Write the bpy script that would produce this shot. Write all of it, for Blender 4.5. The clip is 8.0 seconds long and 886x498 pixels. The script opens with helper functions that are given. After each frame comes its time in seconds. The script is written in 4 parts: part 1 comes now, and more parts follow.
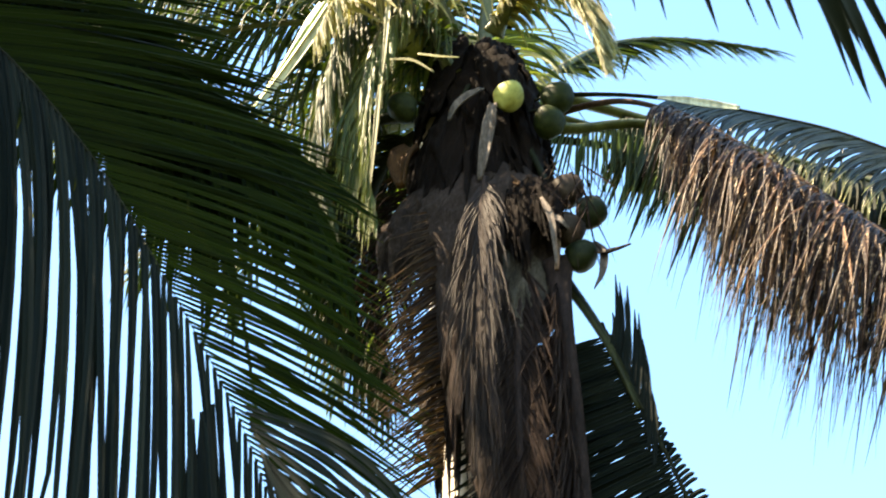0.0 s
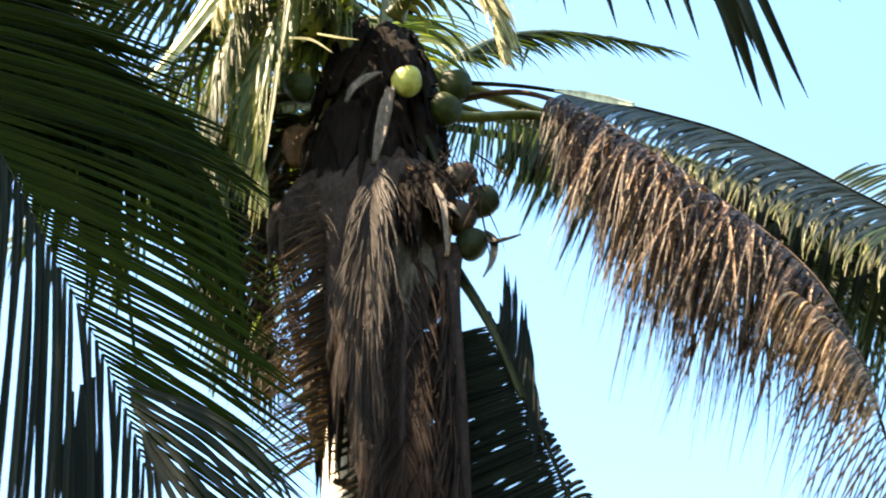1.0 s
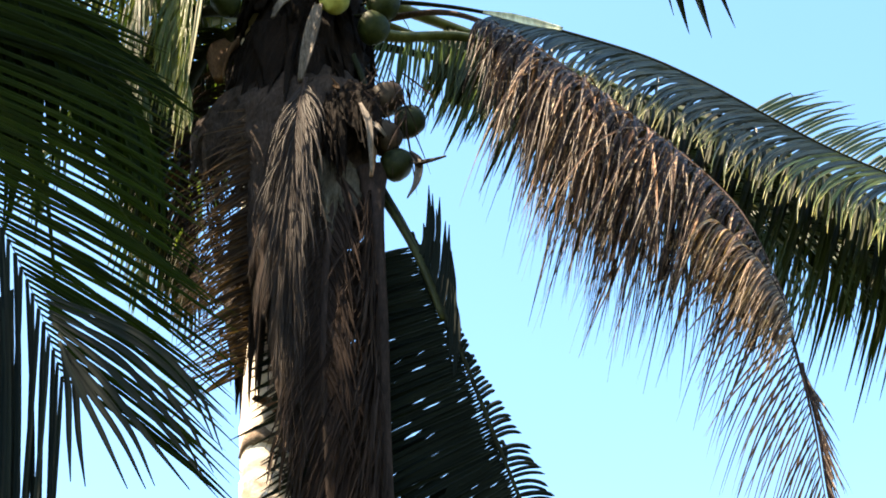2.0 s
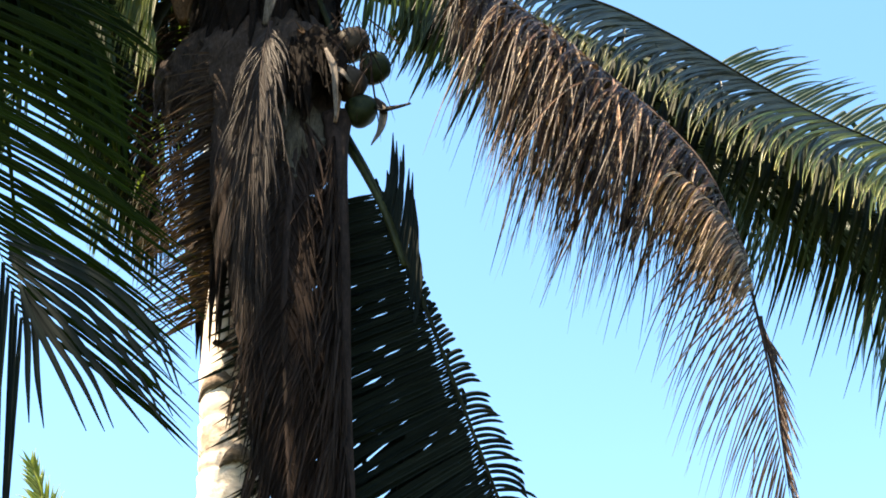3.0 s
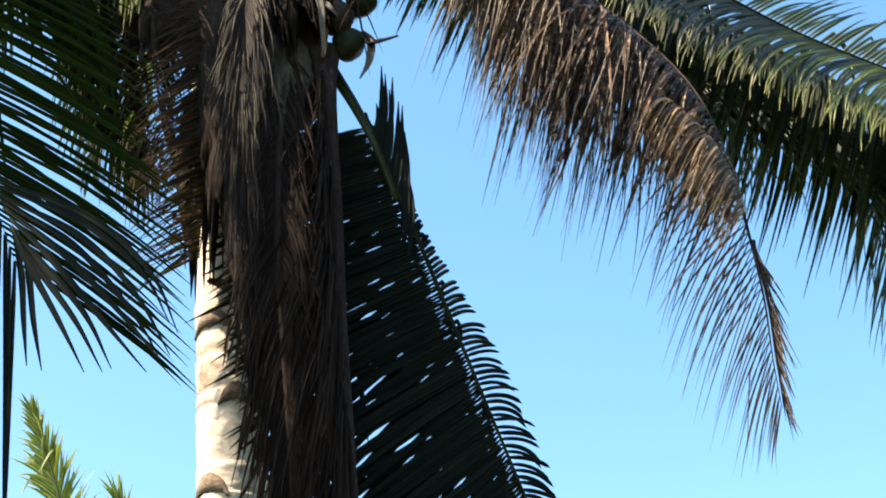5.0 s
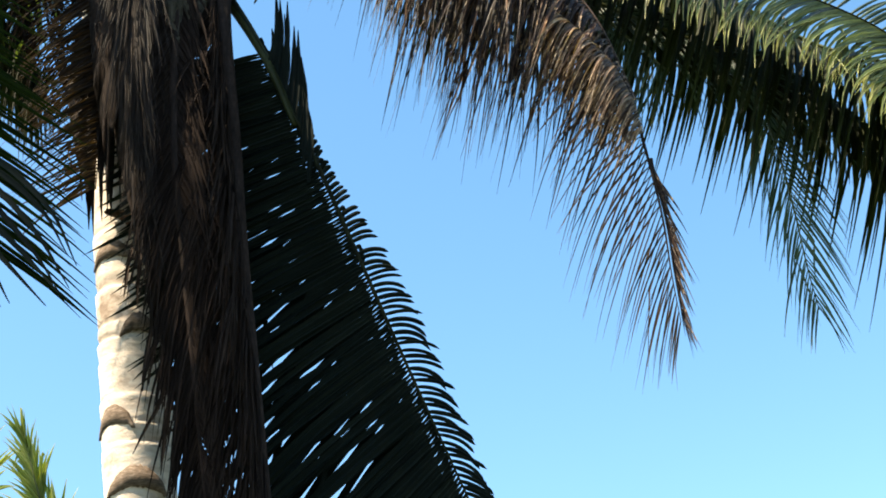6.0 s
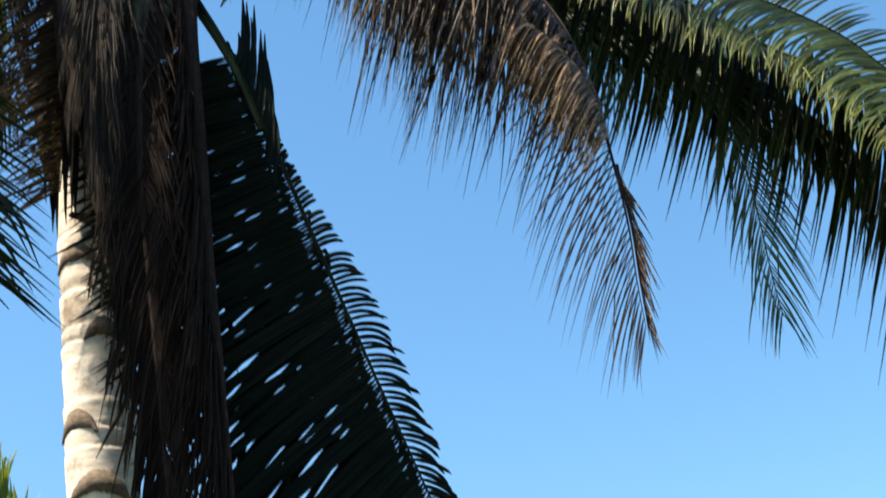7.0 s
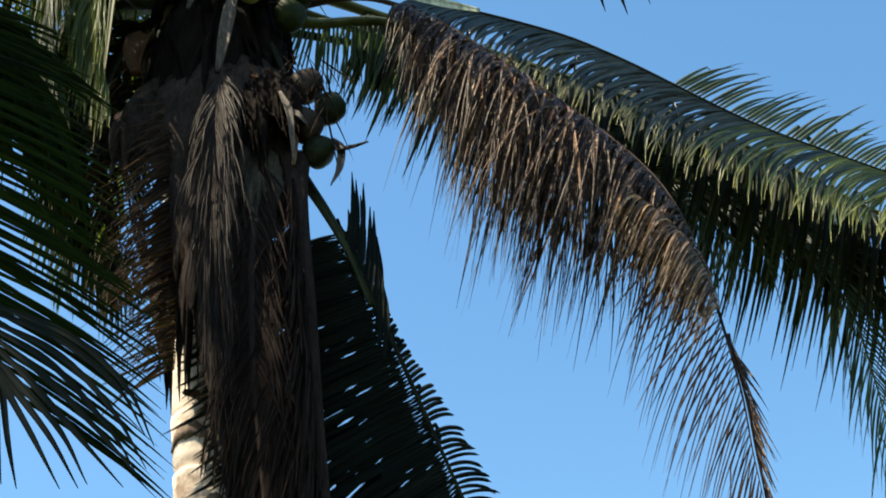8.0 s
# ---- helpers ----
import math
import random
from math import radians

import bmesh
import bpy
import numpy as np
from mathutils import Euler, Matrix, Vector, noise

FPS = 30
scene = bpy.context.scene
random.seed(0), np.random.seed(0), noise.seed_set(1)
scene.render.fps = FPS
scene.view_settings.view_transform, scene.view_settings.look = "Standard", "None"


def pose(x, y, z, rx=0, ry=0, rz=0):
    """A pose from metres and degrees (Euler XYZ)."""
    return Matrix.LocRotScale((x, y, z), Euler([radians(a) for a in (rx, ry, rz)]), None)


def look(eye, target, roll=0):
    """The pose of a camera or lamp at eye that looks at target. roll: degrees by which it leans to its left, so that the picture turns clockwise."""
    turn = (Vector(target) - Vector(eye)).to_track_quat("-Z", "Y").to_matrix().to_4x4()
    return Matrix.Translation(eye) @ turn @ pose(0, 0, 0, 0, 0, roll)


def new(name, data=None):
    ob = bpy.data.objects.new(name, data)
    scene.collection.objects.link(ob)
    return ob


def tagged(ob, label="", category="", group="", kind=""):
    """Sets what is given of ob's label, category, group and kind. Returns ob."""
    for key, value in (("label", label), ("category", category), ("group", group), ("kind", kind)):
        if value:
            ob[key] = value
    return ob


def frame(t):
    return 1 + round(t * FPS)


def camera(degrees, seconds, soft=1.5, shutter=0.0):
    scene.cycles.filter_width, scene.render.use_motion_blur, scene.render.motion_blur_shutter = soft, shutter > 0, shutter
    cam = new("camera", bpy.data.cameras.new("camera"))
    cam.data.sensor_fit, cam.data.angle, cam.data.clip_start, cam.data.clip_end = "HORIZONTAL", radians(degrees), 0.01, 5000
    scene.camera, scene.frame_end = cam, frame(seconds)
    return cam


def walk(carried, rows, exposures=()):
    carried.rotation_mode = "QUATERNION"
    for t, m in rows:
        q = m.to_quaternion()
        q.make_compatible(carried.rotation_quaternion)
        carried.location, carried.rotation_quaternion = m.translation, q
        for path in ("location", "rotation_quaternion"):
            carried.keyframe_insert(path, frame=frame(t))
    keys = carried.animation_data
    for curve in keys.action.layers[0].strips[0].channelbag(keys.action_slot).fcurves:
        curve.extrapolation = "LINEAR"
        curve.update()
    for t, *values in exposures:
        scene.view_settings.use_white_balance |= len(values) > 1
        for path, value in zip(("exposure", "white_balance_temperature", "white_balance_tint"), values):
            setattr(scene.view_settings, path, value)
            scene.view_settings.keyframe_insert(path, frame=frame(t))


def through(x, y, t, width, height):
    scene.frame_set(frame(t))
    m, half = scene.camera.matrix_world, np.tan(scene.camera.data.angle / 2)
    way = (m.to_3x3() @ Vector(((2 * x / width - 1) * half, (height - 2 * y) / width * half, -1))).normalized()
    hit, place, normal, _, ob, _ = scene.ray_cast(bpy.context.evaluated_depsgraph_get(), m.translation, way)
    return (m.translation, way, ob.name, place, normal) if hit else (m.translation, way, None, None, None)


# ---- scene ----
# ---------------------------------------------------------------- camera
FOV = 32.0
EYE = (0.0, 0.0, 1.6)
cam = camera(FOV, 8.0, soft=1.75, shutter=0.3)
# seconds and the turn of the camera, which stands on one spot
PATH = [
    (0.0, 130.887, -0.935, 15.674),
    (0.2, 131.384, -0.805, 14.420),
    (0.5, 131.115, -1.205, 12.317),
    (0.7, 131.024, -0.422, 12.316),
    (1.0, 130.365, -0.275, 10.905),
    (1.2, 129.454, 0.560, 9.873),
    (1.5, 127.840, 0.700, 8.620),
    (1.7, 127.706, 0.755, 8.379),
    (2.8, 125.731, -0.393, 6.354),
    (3.0, 125.472, 0.487, 6.172),
    (3.2, 125.337, 0.033, 5.722),
    (3.5, 124.381, 0.572, 7.696),
    (3.7, 123.578, -0.623, 7.668),
    (4.0, 124.856, 0.640, 7.693),
    (4.2, 125.378, 0.455, 7.576),
    (5.3, 122.156, 2.869, 6.276),
    (5.5, 121.941, 3.496, 5.756),
    (5.7, 121.343, 4.045, 4.862),
    (6.0, 120.013, 4.994, 4.391),
    (6.2, 120.056, 5.555, 4.094),
    (6.5, 119.854, 6.308, 3.915),
    (6.8, 119.115, 5.357, 2.845),
    (7.0, 120.082, 5.402, 3.163),
    (7.3, 123.179, 5.311, 4.434),
    (7.5, 124.602, 4.437, 5.338),
    (8.0, 126.804, 3.912, 7.038),
]
EXPOSE = [(0.0, 2.45, 8600, 10), (0.6, 2.58, 8750, 11), (1.0, 2.62, 8750, 11), (1.7, 2.3, 8350, 11), (2.8, 2.07, 8000, 10), (3.5, 1.87, 7900, 8), (4.2, 1.74, 7750, 7), (5.5, 1.57, 7650, 6), (6.5, 1.19, 7300, 4), (7.3, 1.0, 6900, 4), (8.0, 1.08, 7250, 4)]
walk(cam, [(t, pose(*EYE, a, b, c)) for t, a, b, c in PATH], EXPOSE)

# ---------------------------------------------------------------- light
SUN_FROM = Vector((-0.465, -0.285, 0.838)).normalized()
world = bpy.data.worlds.new("sky")
scene.world = world
world.use_nodes = True
wn = world.node_tree
sky = wn.nodes.new("ShaderNodeTexSky")
sky.sky_type = "NISHITA"
sky.sun_disc = False
sky.sun_elevation = math.asin(SUN_FROM.z)
sky.sun_rotation = math.atan2(SUN_FROM.x, SUN_FROM.y)
sky.air_density, sky.dust_density, sky.ozone_density = 1.0, 0.6, 0.7
background = wn.nodes["Background"]
background.inputs["Strength"].default_value = 0.15
vivid = wn.nodes.new("ShaderNodeHueSaturation")
vivid.inputs["Saturation"].default_value = 1.26
vivid.inputs["Hue"].default_value = 0.497
wn.links.new(sky.outputs["Color"], vivid.inputs["Color"])
wn.links.new(vivid.outputs["Color"], background.inputs["Color"])
sun = new("sun", bpy.data.lights.new("sun", "SUN"))
sun.data.energy, sun.data.angle, sun.data.color = 5.0, radians(0.55), (1.0, 0.91, 0.77)
sun.matrix_world = look((0, 0, 30), Vector((0, 0, 30)) - SUN_FROM)


# ---------------------------------------------------------------- materials
def material(name):
    m = bpy.data.materials.new(name)
    m.use_nodes = True
    t = m.node_tree
    return m, t, t.nodes["Principled BSDF"], t.nodes["Material Output"]


def node(t, kind, **inputs):
    n = t.nodes.new(kind)
    for key, value in inputs.items():
        n.inputs[key.replace("_", " ")].default_value = value
    return n


def ramp(t, fac, *stops):
    n = t.nodes.new("ShaderNodeValToRGB")
    e = n.color_ramp.elements
    while len(e) < len(stops):
        e.new(0.5)
    for el, (p, c) in zip(e, stops):
        el.position, el.color = p, (*c, 1)
    t.links.new(fac, n.inputs["Fac"])
    return n.outputs["Color"]


def mix(t, fac, a, b, how="MIX"):
    n = t.nodes.new("ShaderNodeMix")
    n.data_type, n.blend_type = "RGBA", how
    for key, v in (("Factor", fac), ("A", a), ("B", b)):
        slot = [i for i in n.inputs if i.name == key and i.type == ("VALUE" if key == "Factor" else "RGBA")][0]
        if isinstance(v, bpy.types.NodeSocket):
            t.links.new(v, slot)
        else:
            slot.default_value = v if key == "Factor" else (*v, 1)
    return [o for o in n.outputs if o.type == "RGBA"][0]


def bump(t, bsdf, height, strength, distance):
    n = node(t, "ShaderNodeBump", Strength=strength, Distance=distance)
    t.links.new(height, n.inputs["Height"])
    t.links.new(n.outputs["Normal"], bsdf.inputs["Normal"])


def leaf_material(name, dark, light, tip, tip_from=0.75, through=0.35, rough=0.42, blotch=0.25, gloss=0.35, mid=0.5, mid_at=0.6, spot_scale=9.0, end=None, end_from=0.55):
    """A leaflet: darker and lighter pieces, veins along it, a dry tip; light comes through it."""
    m, t, bsdf, out = material(name)
    info = t.nodes.new("ShaderNodeObjectInfo")
    island = t.nodes.new("ShaderNodeNewGeometry")
    both = node(t, "ShaderNodeMath")
    both.operation = "ADD"
    t.links.new(info.outputs["Random"], both.inputs[0])
    t.links.new(island.outputs["Random Per Island"], both.inputs[1])
    turn = node(t, "ShaderNodeMath")
    turn.operation = "FRACT"
    t.links.new(both.outputs[0], turn.inputs[0])
    base = ramp(t, turn.outputs[0], (0.0, dark), (mid_at, [a + (b - a) * mid for a, b in zip(dark, light)]), (1.0, light))
    uv = t.nodes.new("ShaderNodeUVMap")
    stretch = node(t, "ShaderNodeMapping")
    stretch.inputs["Scale"].default_value = (14, 1.5, 1)
    t.links.new(uv.outputs["UV"], stretch.inputs["Vector"])
    vein = node(t, "ShaderNodeTexNoise", Scale=3.0, Detail=3.0)
    t.links.new(stretch.outputs["Vector"], vein.inputs["Vector"])
    coords = t.nodes.new("ShaderNodeTexCoord")
    spot = node(t, "ShaderNodeTexNoise", Scale=spot_scale, Detail=4.0)
    t.links.new(coords.outputs["Object"], spot.inputs["Vector"])
    veins = ramp(t, vein.outputs["Fac"], (0.3, (0.62, 0.62, 0.62)), (0.7, (1.15, 1.15, 1.15)))
    col = mix(t, 1.0, base, veins, "MULTIPLY")
    spots = ramp(t, spot.outputs["Fac"], (0.55, (0, 0, 0)), (0.75, (1, 1, 1)))
    amount = node(t, "ShaderNodeMath")
    amount.operation = "MULTIPLY"
    amount.inputs[1].default_value = blotch
    t.links.new(spots, amount.inputs[0])
    col = mix(t, amount.outputs[0], col, tip)
    split = t.nodes.new("ShaderNodeSeparateXYZ")
    t.links.new(uv.outputs["UV"], split.inputs[0])
    dry = ramp(t, split.outputs["Y"], (tip_from, (0, 0, 0)), (1.0, (1, 1, 1)))
    col = mix(t, dry, col, tip)
    # end darkens the outer part to stand in for a backlit fringe
    if end:
        backlit_end = ramp(t, split.outputs["Y"], (end_from, (0, 0, 0)), (0.92, (1, 1, 1)))
        col = mix(t, backlit_end, col, end)
    t.links.new(col, bsdf.inputs["Base Color"])
    bsdf.inputs["Roughness"].default_value = rough
    bsdf.inputs["Specular IOR Level"].default_value = gloss
    bump(t, bsdf, vein.outputs["Fac"], 0.35, 0.004)
    if through:
        see = t.nodes.new("ShaderNodeBsdfTranslucent")
        lit = mix(t, 1.0, col, (1.25, 1.3, 0.55), "MULTIPLY")
        t.links.new(lit, see.inputs["Color"])
        blend = node(t, "ShaderNodeMixShader", Fac=through)
        t.links.new(bsdf.outputs[0], blend.inputs[1])
        t.links.new(see.outputs[0], blend.inputs[2])
        t.links.new(blend.outputs[0], out.inputs["Surface"])
    return m


def rough_material(name, a, b, c, scale, stretch=(1, 1, 1), rough=0.8, relief=0.6, depth=0.01, gloss=0.12):
    """Bark, fibre, dry stalk or soil: three tones at two scales, with relief."""
    m, t, bsdf, out = material(name)
    coords = t.nodes.new("ShaderNodeTexCoord")
    maps = node(t, "ShaderNodeMapping")
    maps.inputs["Scale"].default_value = stretch
    t.links.new(coords.outputs["Object"], maps.inputs["Vector"])
    fine = node(t, "ShaderNodeTexNoise", Scale=scale * 6, Detail=6.0, Roughness=0.65)
    wide = node(t, "ShaderNodeTexNoise", Scale=scale, Detail=3.0)
    for n in (fine, wide):
        t.links.new(maps.outputs["Vector"], n.inputs["Vector"])
    col = ramp(t, fine.outputs["Fac"], (0.3, a), (0.55, b), (0.75, c))
    tone = ramp(t, wide.outputs["Fac"], (0.35, (0.6, 0.58, 0.55)), (0.65, (1.15, 1.12, 1.1)))
    col = mix(t, 1.0, col, tone, "MULTIPLY")
    t.links.new(col, bsdf.inputs["Base Color"])
    bsdf.inputs["Roughness"].default_value = rough
    bsdf.inputs["Specular IOR Level"].default_value = gloss if rough > 0.5 else 0.4
    bump(t, bsdf, fine.outputs["Fac"], relief, depth)
    return m


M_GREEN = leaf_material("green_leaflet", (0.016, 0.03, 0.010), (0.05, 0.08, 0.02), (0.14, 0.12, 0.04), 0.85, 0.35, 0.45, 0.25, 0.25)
# base is tinted blue for the sky's sheen; the yellow tips are real
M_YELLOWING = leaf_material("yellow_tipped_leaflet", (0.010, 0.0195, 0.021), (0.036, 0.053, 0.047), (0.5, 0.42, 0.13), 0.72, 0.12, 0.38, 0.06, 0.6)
# leaf green taken down and bluer, so its colour carries the shade
M_DARK = leaf_material("shaded_green_leaflet", (0.006, 0.0096, 0.0088), (0.015, 0.02, 0.0158), (0.034, 0.03, 0.018), 0.92, 0.08, 0.6, 0.12, 0.04)
# lighter copy of the green leaflet, with sunlight put into its colour
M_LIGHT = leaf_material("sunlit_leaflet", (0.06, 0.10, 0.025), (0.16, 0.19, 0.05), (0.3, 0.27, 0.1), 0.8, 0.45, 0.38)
# pale flecks imitate sun glints, and the dark ends a backlit fringe
M_DEAD = leaf_material("dead_leaflet", (0.018, 0.008, 0.0055), (0.3, 0.155, 0.09), (0.64, 0.42, 0.26), 0.97, 0.12, 0.45, 0.95, 0.2, 0.14, 0.86, 34.0, end=(0.022, 0.0135, 0.012), end_from=0.55)
M_RUST = leaf_material("rusty_leaflet", (0.022, 0.0135, 0.011), (0.095, 0.054, 0.035), (0.13, 0.078, 0.046), 0.85, 0.2, 0.5, 0.3, 0.15)
M_ASH = leaf_material("bleached_leaflet", (0.018, 0.0125, 0.0105), (0.06, 0.044, 0.0375), (0.085, 0.065, 0.056), 0.8, 0.1, 0.7, 0.3, 0.1)
M_MOUND = leaf_material("matted_dead_leaflet", (0.021, 0.0138, 0.0118), (0.05, 0.035, 0.03), (0.07, 0.05, 0.043), 0.85, 0.1, 0.6, 0.3, 0.15)
# darkened copy of the green leaflet; the neighbour's shade is in its colour
M_DEEP = leaf_material("shaded_deep_leaflet", (0.005, 0.0105, 0.0022), (0.017, 0.03, 0.004), (0.06, 0.06, 0.01), 0.92, 0.38, 0.6, 0.12, 0.03)
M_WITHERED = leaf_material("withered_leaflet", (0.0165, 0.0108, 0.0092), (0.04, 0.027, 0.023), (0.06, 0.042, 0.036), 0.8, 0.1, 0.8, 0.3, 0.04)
# paleness stands in for full sun, which the crown leaves block here
M_SHAG = leaf_material("sunlit_pale_leaflet", (0.16, 0.15, 0.06), (0.5, 0.45, 0.24), (0.6, 0.52, 0.3), 0.8, 0.4, 0.5, 0.3, 0.3)
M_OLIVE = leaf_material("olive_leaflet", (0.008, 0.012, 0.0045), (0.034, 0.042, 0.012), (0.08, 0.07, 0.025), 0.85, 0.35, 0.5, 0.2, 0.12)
# green with the blue of the sky's light mixed into it
M_TEAL = leaf_material("skylit_green_leaflet", (0.036, 0.062, 0.048), (0.1, 0.145, 0.11), (0.15, 0.15, 0.07), 0.9, 0.35, 0.4, 0.1, 0.4)
# dark blue tone paints in the sky-lit, shaded underside
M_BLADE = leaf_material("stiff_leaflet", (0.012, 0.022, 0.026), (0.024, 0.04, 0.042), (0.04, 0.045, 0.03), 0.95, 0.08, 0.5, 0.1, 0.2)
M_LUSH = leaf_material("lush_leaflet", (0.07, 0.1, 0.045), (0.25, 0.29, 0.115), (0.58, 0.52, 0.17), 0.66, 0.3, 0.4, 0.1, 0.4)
# pale colour and flecks stand in for glints of sun
M_GLINT = leaf_material("glint_leaflet", (0.045, 0.024, 0.016), (0.58, 0.38, 0.25), (0.66, 0.48, 0.33), 0.95, 0.2, 0.45, 0.8, 0.25, 0.22, 0.65, 34.0)
M_FAR = leaf_material("far_leaflet", (0.16, 0.22, 0.05), (0.36, 0.38, 0.10), (0.5, 0.46, 0.2), 0.7, 0.4, 0.4)
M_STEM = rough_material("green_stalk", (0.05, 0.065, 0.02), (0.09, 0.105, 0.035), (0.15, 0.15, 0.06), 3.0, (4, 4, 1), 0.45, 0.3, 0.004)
M_PETIOLE = rough_material("olive_stalk", (0.02, 0.024, 0.009), (0.036, 0.042, 0.015), (0.06, 0.066, 0.026), 3.0, (4, 4, 1), 0.55, 0.3, 0.004)
M_STEM_DEAD = rough_material("dead_stalk", (0.13, 0.08, 0.055), (0.24, 0.155, 0.11), (0.36, 0.26, 0.2), 4.0, (4, 4, 1), 0.75, 0.5, 0.006)
# the green stalk again, darkened to paint in shade
M_STEM_SHADE = rough_material("shaded_green_stalk", (0.007, 0.0085, 0.004), (0.014, 0.017, 0.007), (0.028, 0.032, 0.013), 3.0, (4, 4, 1), 0.75, 0.3, 0.004)
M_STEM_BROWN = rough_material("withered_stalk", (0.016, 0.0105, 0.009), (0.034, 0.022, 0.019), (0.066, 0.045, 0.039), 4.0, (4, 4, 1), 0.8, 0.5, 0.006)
M_RACHIS = rough_material("dead_midrib", (0.035, 0.021, 0.018), (0.085, 0.054, 0.047), (0.16, 0.11, 0.095), 4.0, (4, 4, 1), 0.7, 0.5, 0.006)
# nearly black, so that the fibre's colour carries the crown cavity's shade
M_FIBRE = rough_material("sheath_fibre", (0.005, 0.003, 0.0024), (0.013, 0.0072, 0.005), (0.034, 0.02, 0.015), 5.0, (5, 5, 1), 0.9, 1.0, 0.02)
M_SPATHE = rough_material("woody_spathe", (0.05, 0.04, 0.035), (0.14, 0.115, 0.1), (0.26, 0.225, 0.2), 4.0, (5, 5, 1), 0.7, 0.5, 0.006)
# all husks but the yellow-green one are darkened to carry the crown's shade
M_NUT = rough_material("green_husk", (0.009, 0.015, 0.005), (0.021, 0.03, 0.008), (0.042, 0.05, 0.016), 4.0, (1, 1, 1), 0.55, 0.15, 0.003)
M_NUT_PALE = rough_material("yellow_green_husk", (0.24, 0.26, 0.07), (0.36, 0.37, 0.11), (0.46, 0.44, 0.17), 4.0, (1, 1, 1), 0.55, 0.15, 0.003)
M_NUT_BROWN = rough_material("shaded_drying_husk", (0.02, 0.0135, 0.009), (0.042, 0.029, 0.02), (0.075, 0.053, 0.037), 4.0, (1, 1, 1), 0.55, 0.3, 0.004)
M_NUT_OLIVE = rough_material("shaded_olive_husk", (0.008, 0.012, 0.005), (0.018, 0.024, 0.0085), (0.034, 0.041, 0.016), 4.0, (1, 1, 1), 0.55, 0.2, 0.003)
M_HORN = rough_material("dry_bract", (0.015, 0.011, 0.009), (0.035, 0.025, 0.02), (0.06, 0.045, 0.035), 6.0, (1, 1, 1), 0.6, 0.4, 0.004)
M_PALE = rough_material("young_leaf", (0.36, 0.38, 0.26), (0.5, 0.52, 0.36), (0.62, 0.63, 0.46), 3.0, (8, 8, 1), 0.45, 0.3, 0.003)
M_SPEAR = rough_material("young_leaf_edge", (0.3, 0.36, 0.05), (0.42, 0.47, 0.08), (0.52, 0.55, 0.14), 3.0, (8, 8, 1), 0.4, 0.2, 0.003)
M_STUB = rough_material("split_stub", (0.045, 0.021, 0.01), (0.1, 0.05, 0.023), (0.17, 0.1, 0.055), 5.0, (5, 5, 1), 0.75, 0.6, 0.008)
M_MAT = rough_material("matted_fibre", (0.024, 0.0168, 0.0148), (0.056, 0.04, 0.0345), (0.1, 0.074, 0.065), 5.0, (5, 5, 1), 0.9, 1.0, 0.02)
M_GREY = rough_material("weathered_fibre", (0.045, 0.039, 0.03), (0.105, 0.092, 0.074), (0.18, 0.16, 0.13), 5.0, (6, 6, 1), 0.9, 0.9, 0.015)
M_SOIL = rough_material("grassy_soil", (0.018, 0.026, 0.010), (0.035, 0.045, 0.018), (0.06, 0.058, 0.03), 0.6, (1, 1, 1), 0.95, 0.6, 0.05)


def bark_material():
    m, t, bsdf, out = material("palm_bark")
    coords = t.nodes.new("ShaderNodeTexCoord")
    maps = node(t, "ShaderNodeMapping")
    maps.inputs["Scale"].default_value = (5, 5, 22)
    t.links.new(coords.outputs["Object"], maps.inputs["Vector"])
    streak = node(t, "ShaderNodeTexNoise", Scale=1.6, Detail=6.0, Roughness=0.6)
    t.links.new(maps.outputs["Vector"], streak.inputs["Vector"])
    patch = node(t, "ShaderNodeTexNoise", Scale=4.2, Detail=5.0, Roughness=0.6)
    grain = node(t, "ShaderNodeTexNoise", Scale=70.0, Detail=4.0)
    for n in (patch, grain):
        t.links.new(coords.outputs["Object"], n.inputs["Vector"])
    col = ramp(t, streak.outputs["Fac"], (0.22, (0.42, 0.33, 0.27)), (0.42, (0.73, 0.6, 0.5)), (0.7, (0.87, 0.76, 0.66)))
    # darker patches scattered over the bark
    patchy = ramp(t, patch.outputs["Fac"], (0.34, (0.4, 0.33, 0.28)), (0.48, (1.0, 1.0, 1.0)))
    col = mix(t, 1.0, col, patchy, "MULTIPLY")
    uv = t.nodes.new("ShaderNodeUVMap")
    split = t.nodes.new("ShaderNodeSeparateXYZ")
    t.links.new(uv.outputs["UV"], split.inputs[0])
    scar = ramp(t, split.outputs["Y"], (0.0, (0.35, 0.29, 0.25)), (0.1, (0.6, 0.55, 0.5)), (0.22, (1, 1, 1)))
    col = mix(t, 0.5, col, mix(t, 1.0, col, scar, "MULTIPLY"))
    t.links.new(col, bsdf.inputs["Base Color"])
    bsdf.inputs["Roughness"].default_value = 0.85
    bump(t, bsdf, grain.outputs["Fac"], 0.5, 0.006)
    return m


M_BARK = bark_material()
M_SCAR_SHADE = rough_material("leaf_scar", (0.12, 0.088, 0.068), (0.24, 0.18, 0.142), (0.42, 0.34, 0.28), 6.0, (1, 1, 4), 0.9, 0.6, 0.006)

# ---------------------------------------------------------------- building blocks
ORIGIN = {}


def thing(name, at, label, category, group="", kind=""):
    ob = new(name)
    ob.location = at
    ORIGIN[ob.name] = Vector(at)
    return tagged(ob, label, category, group, kind)


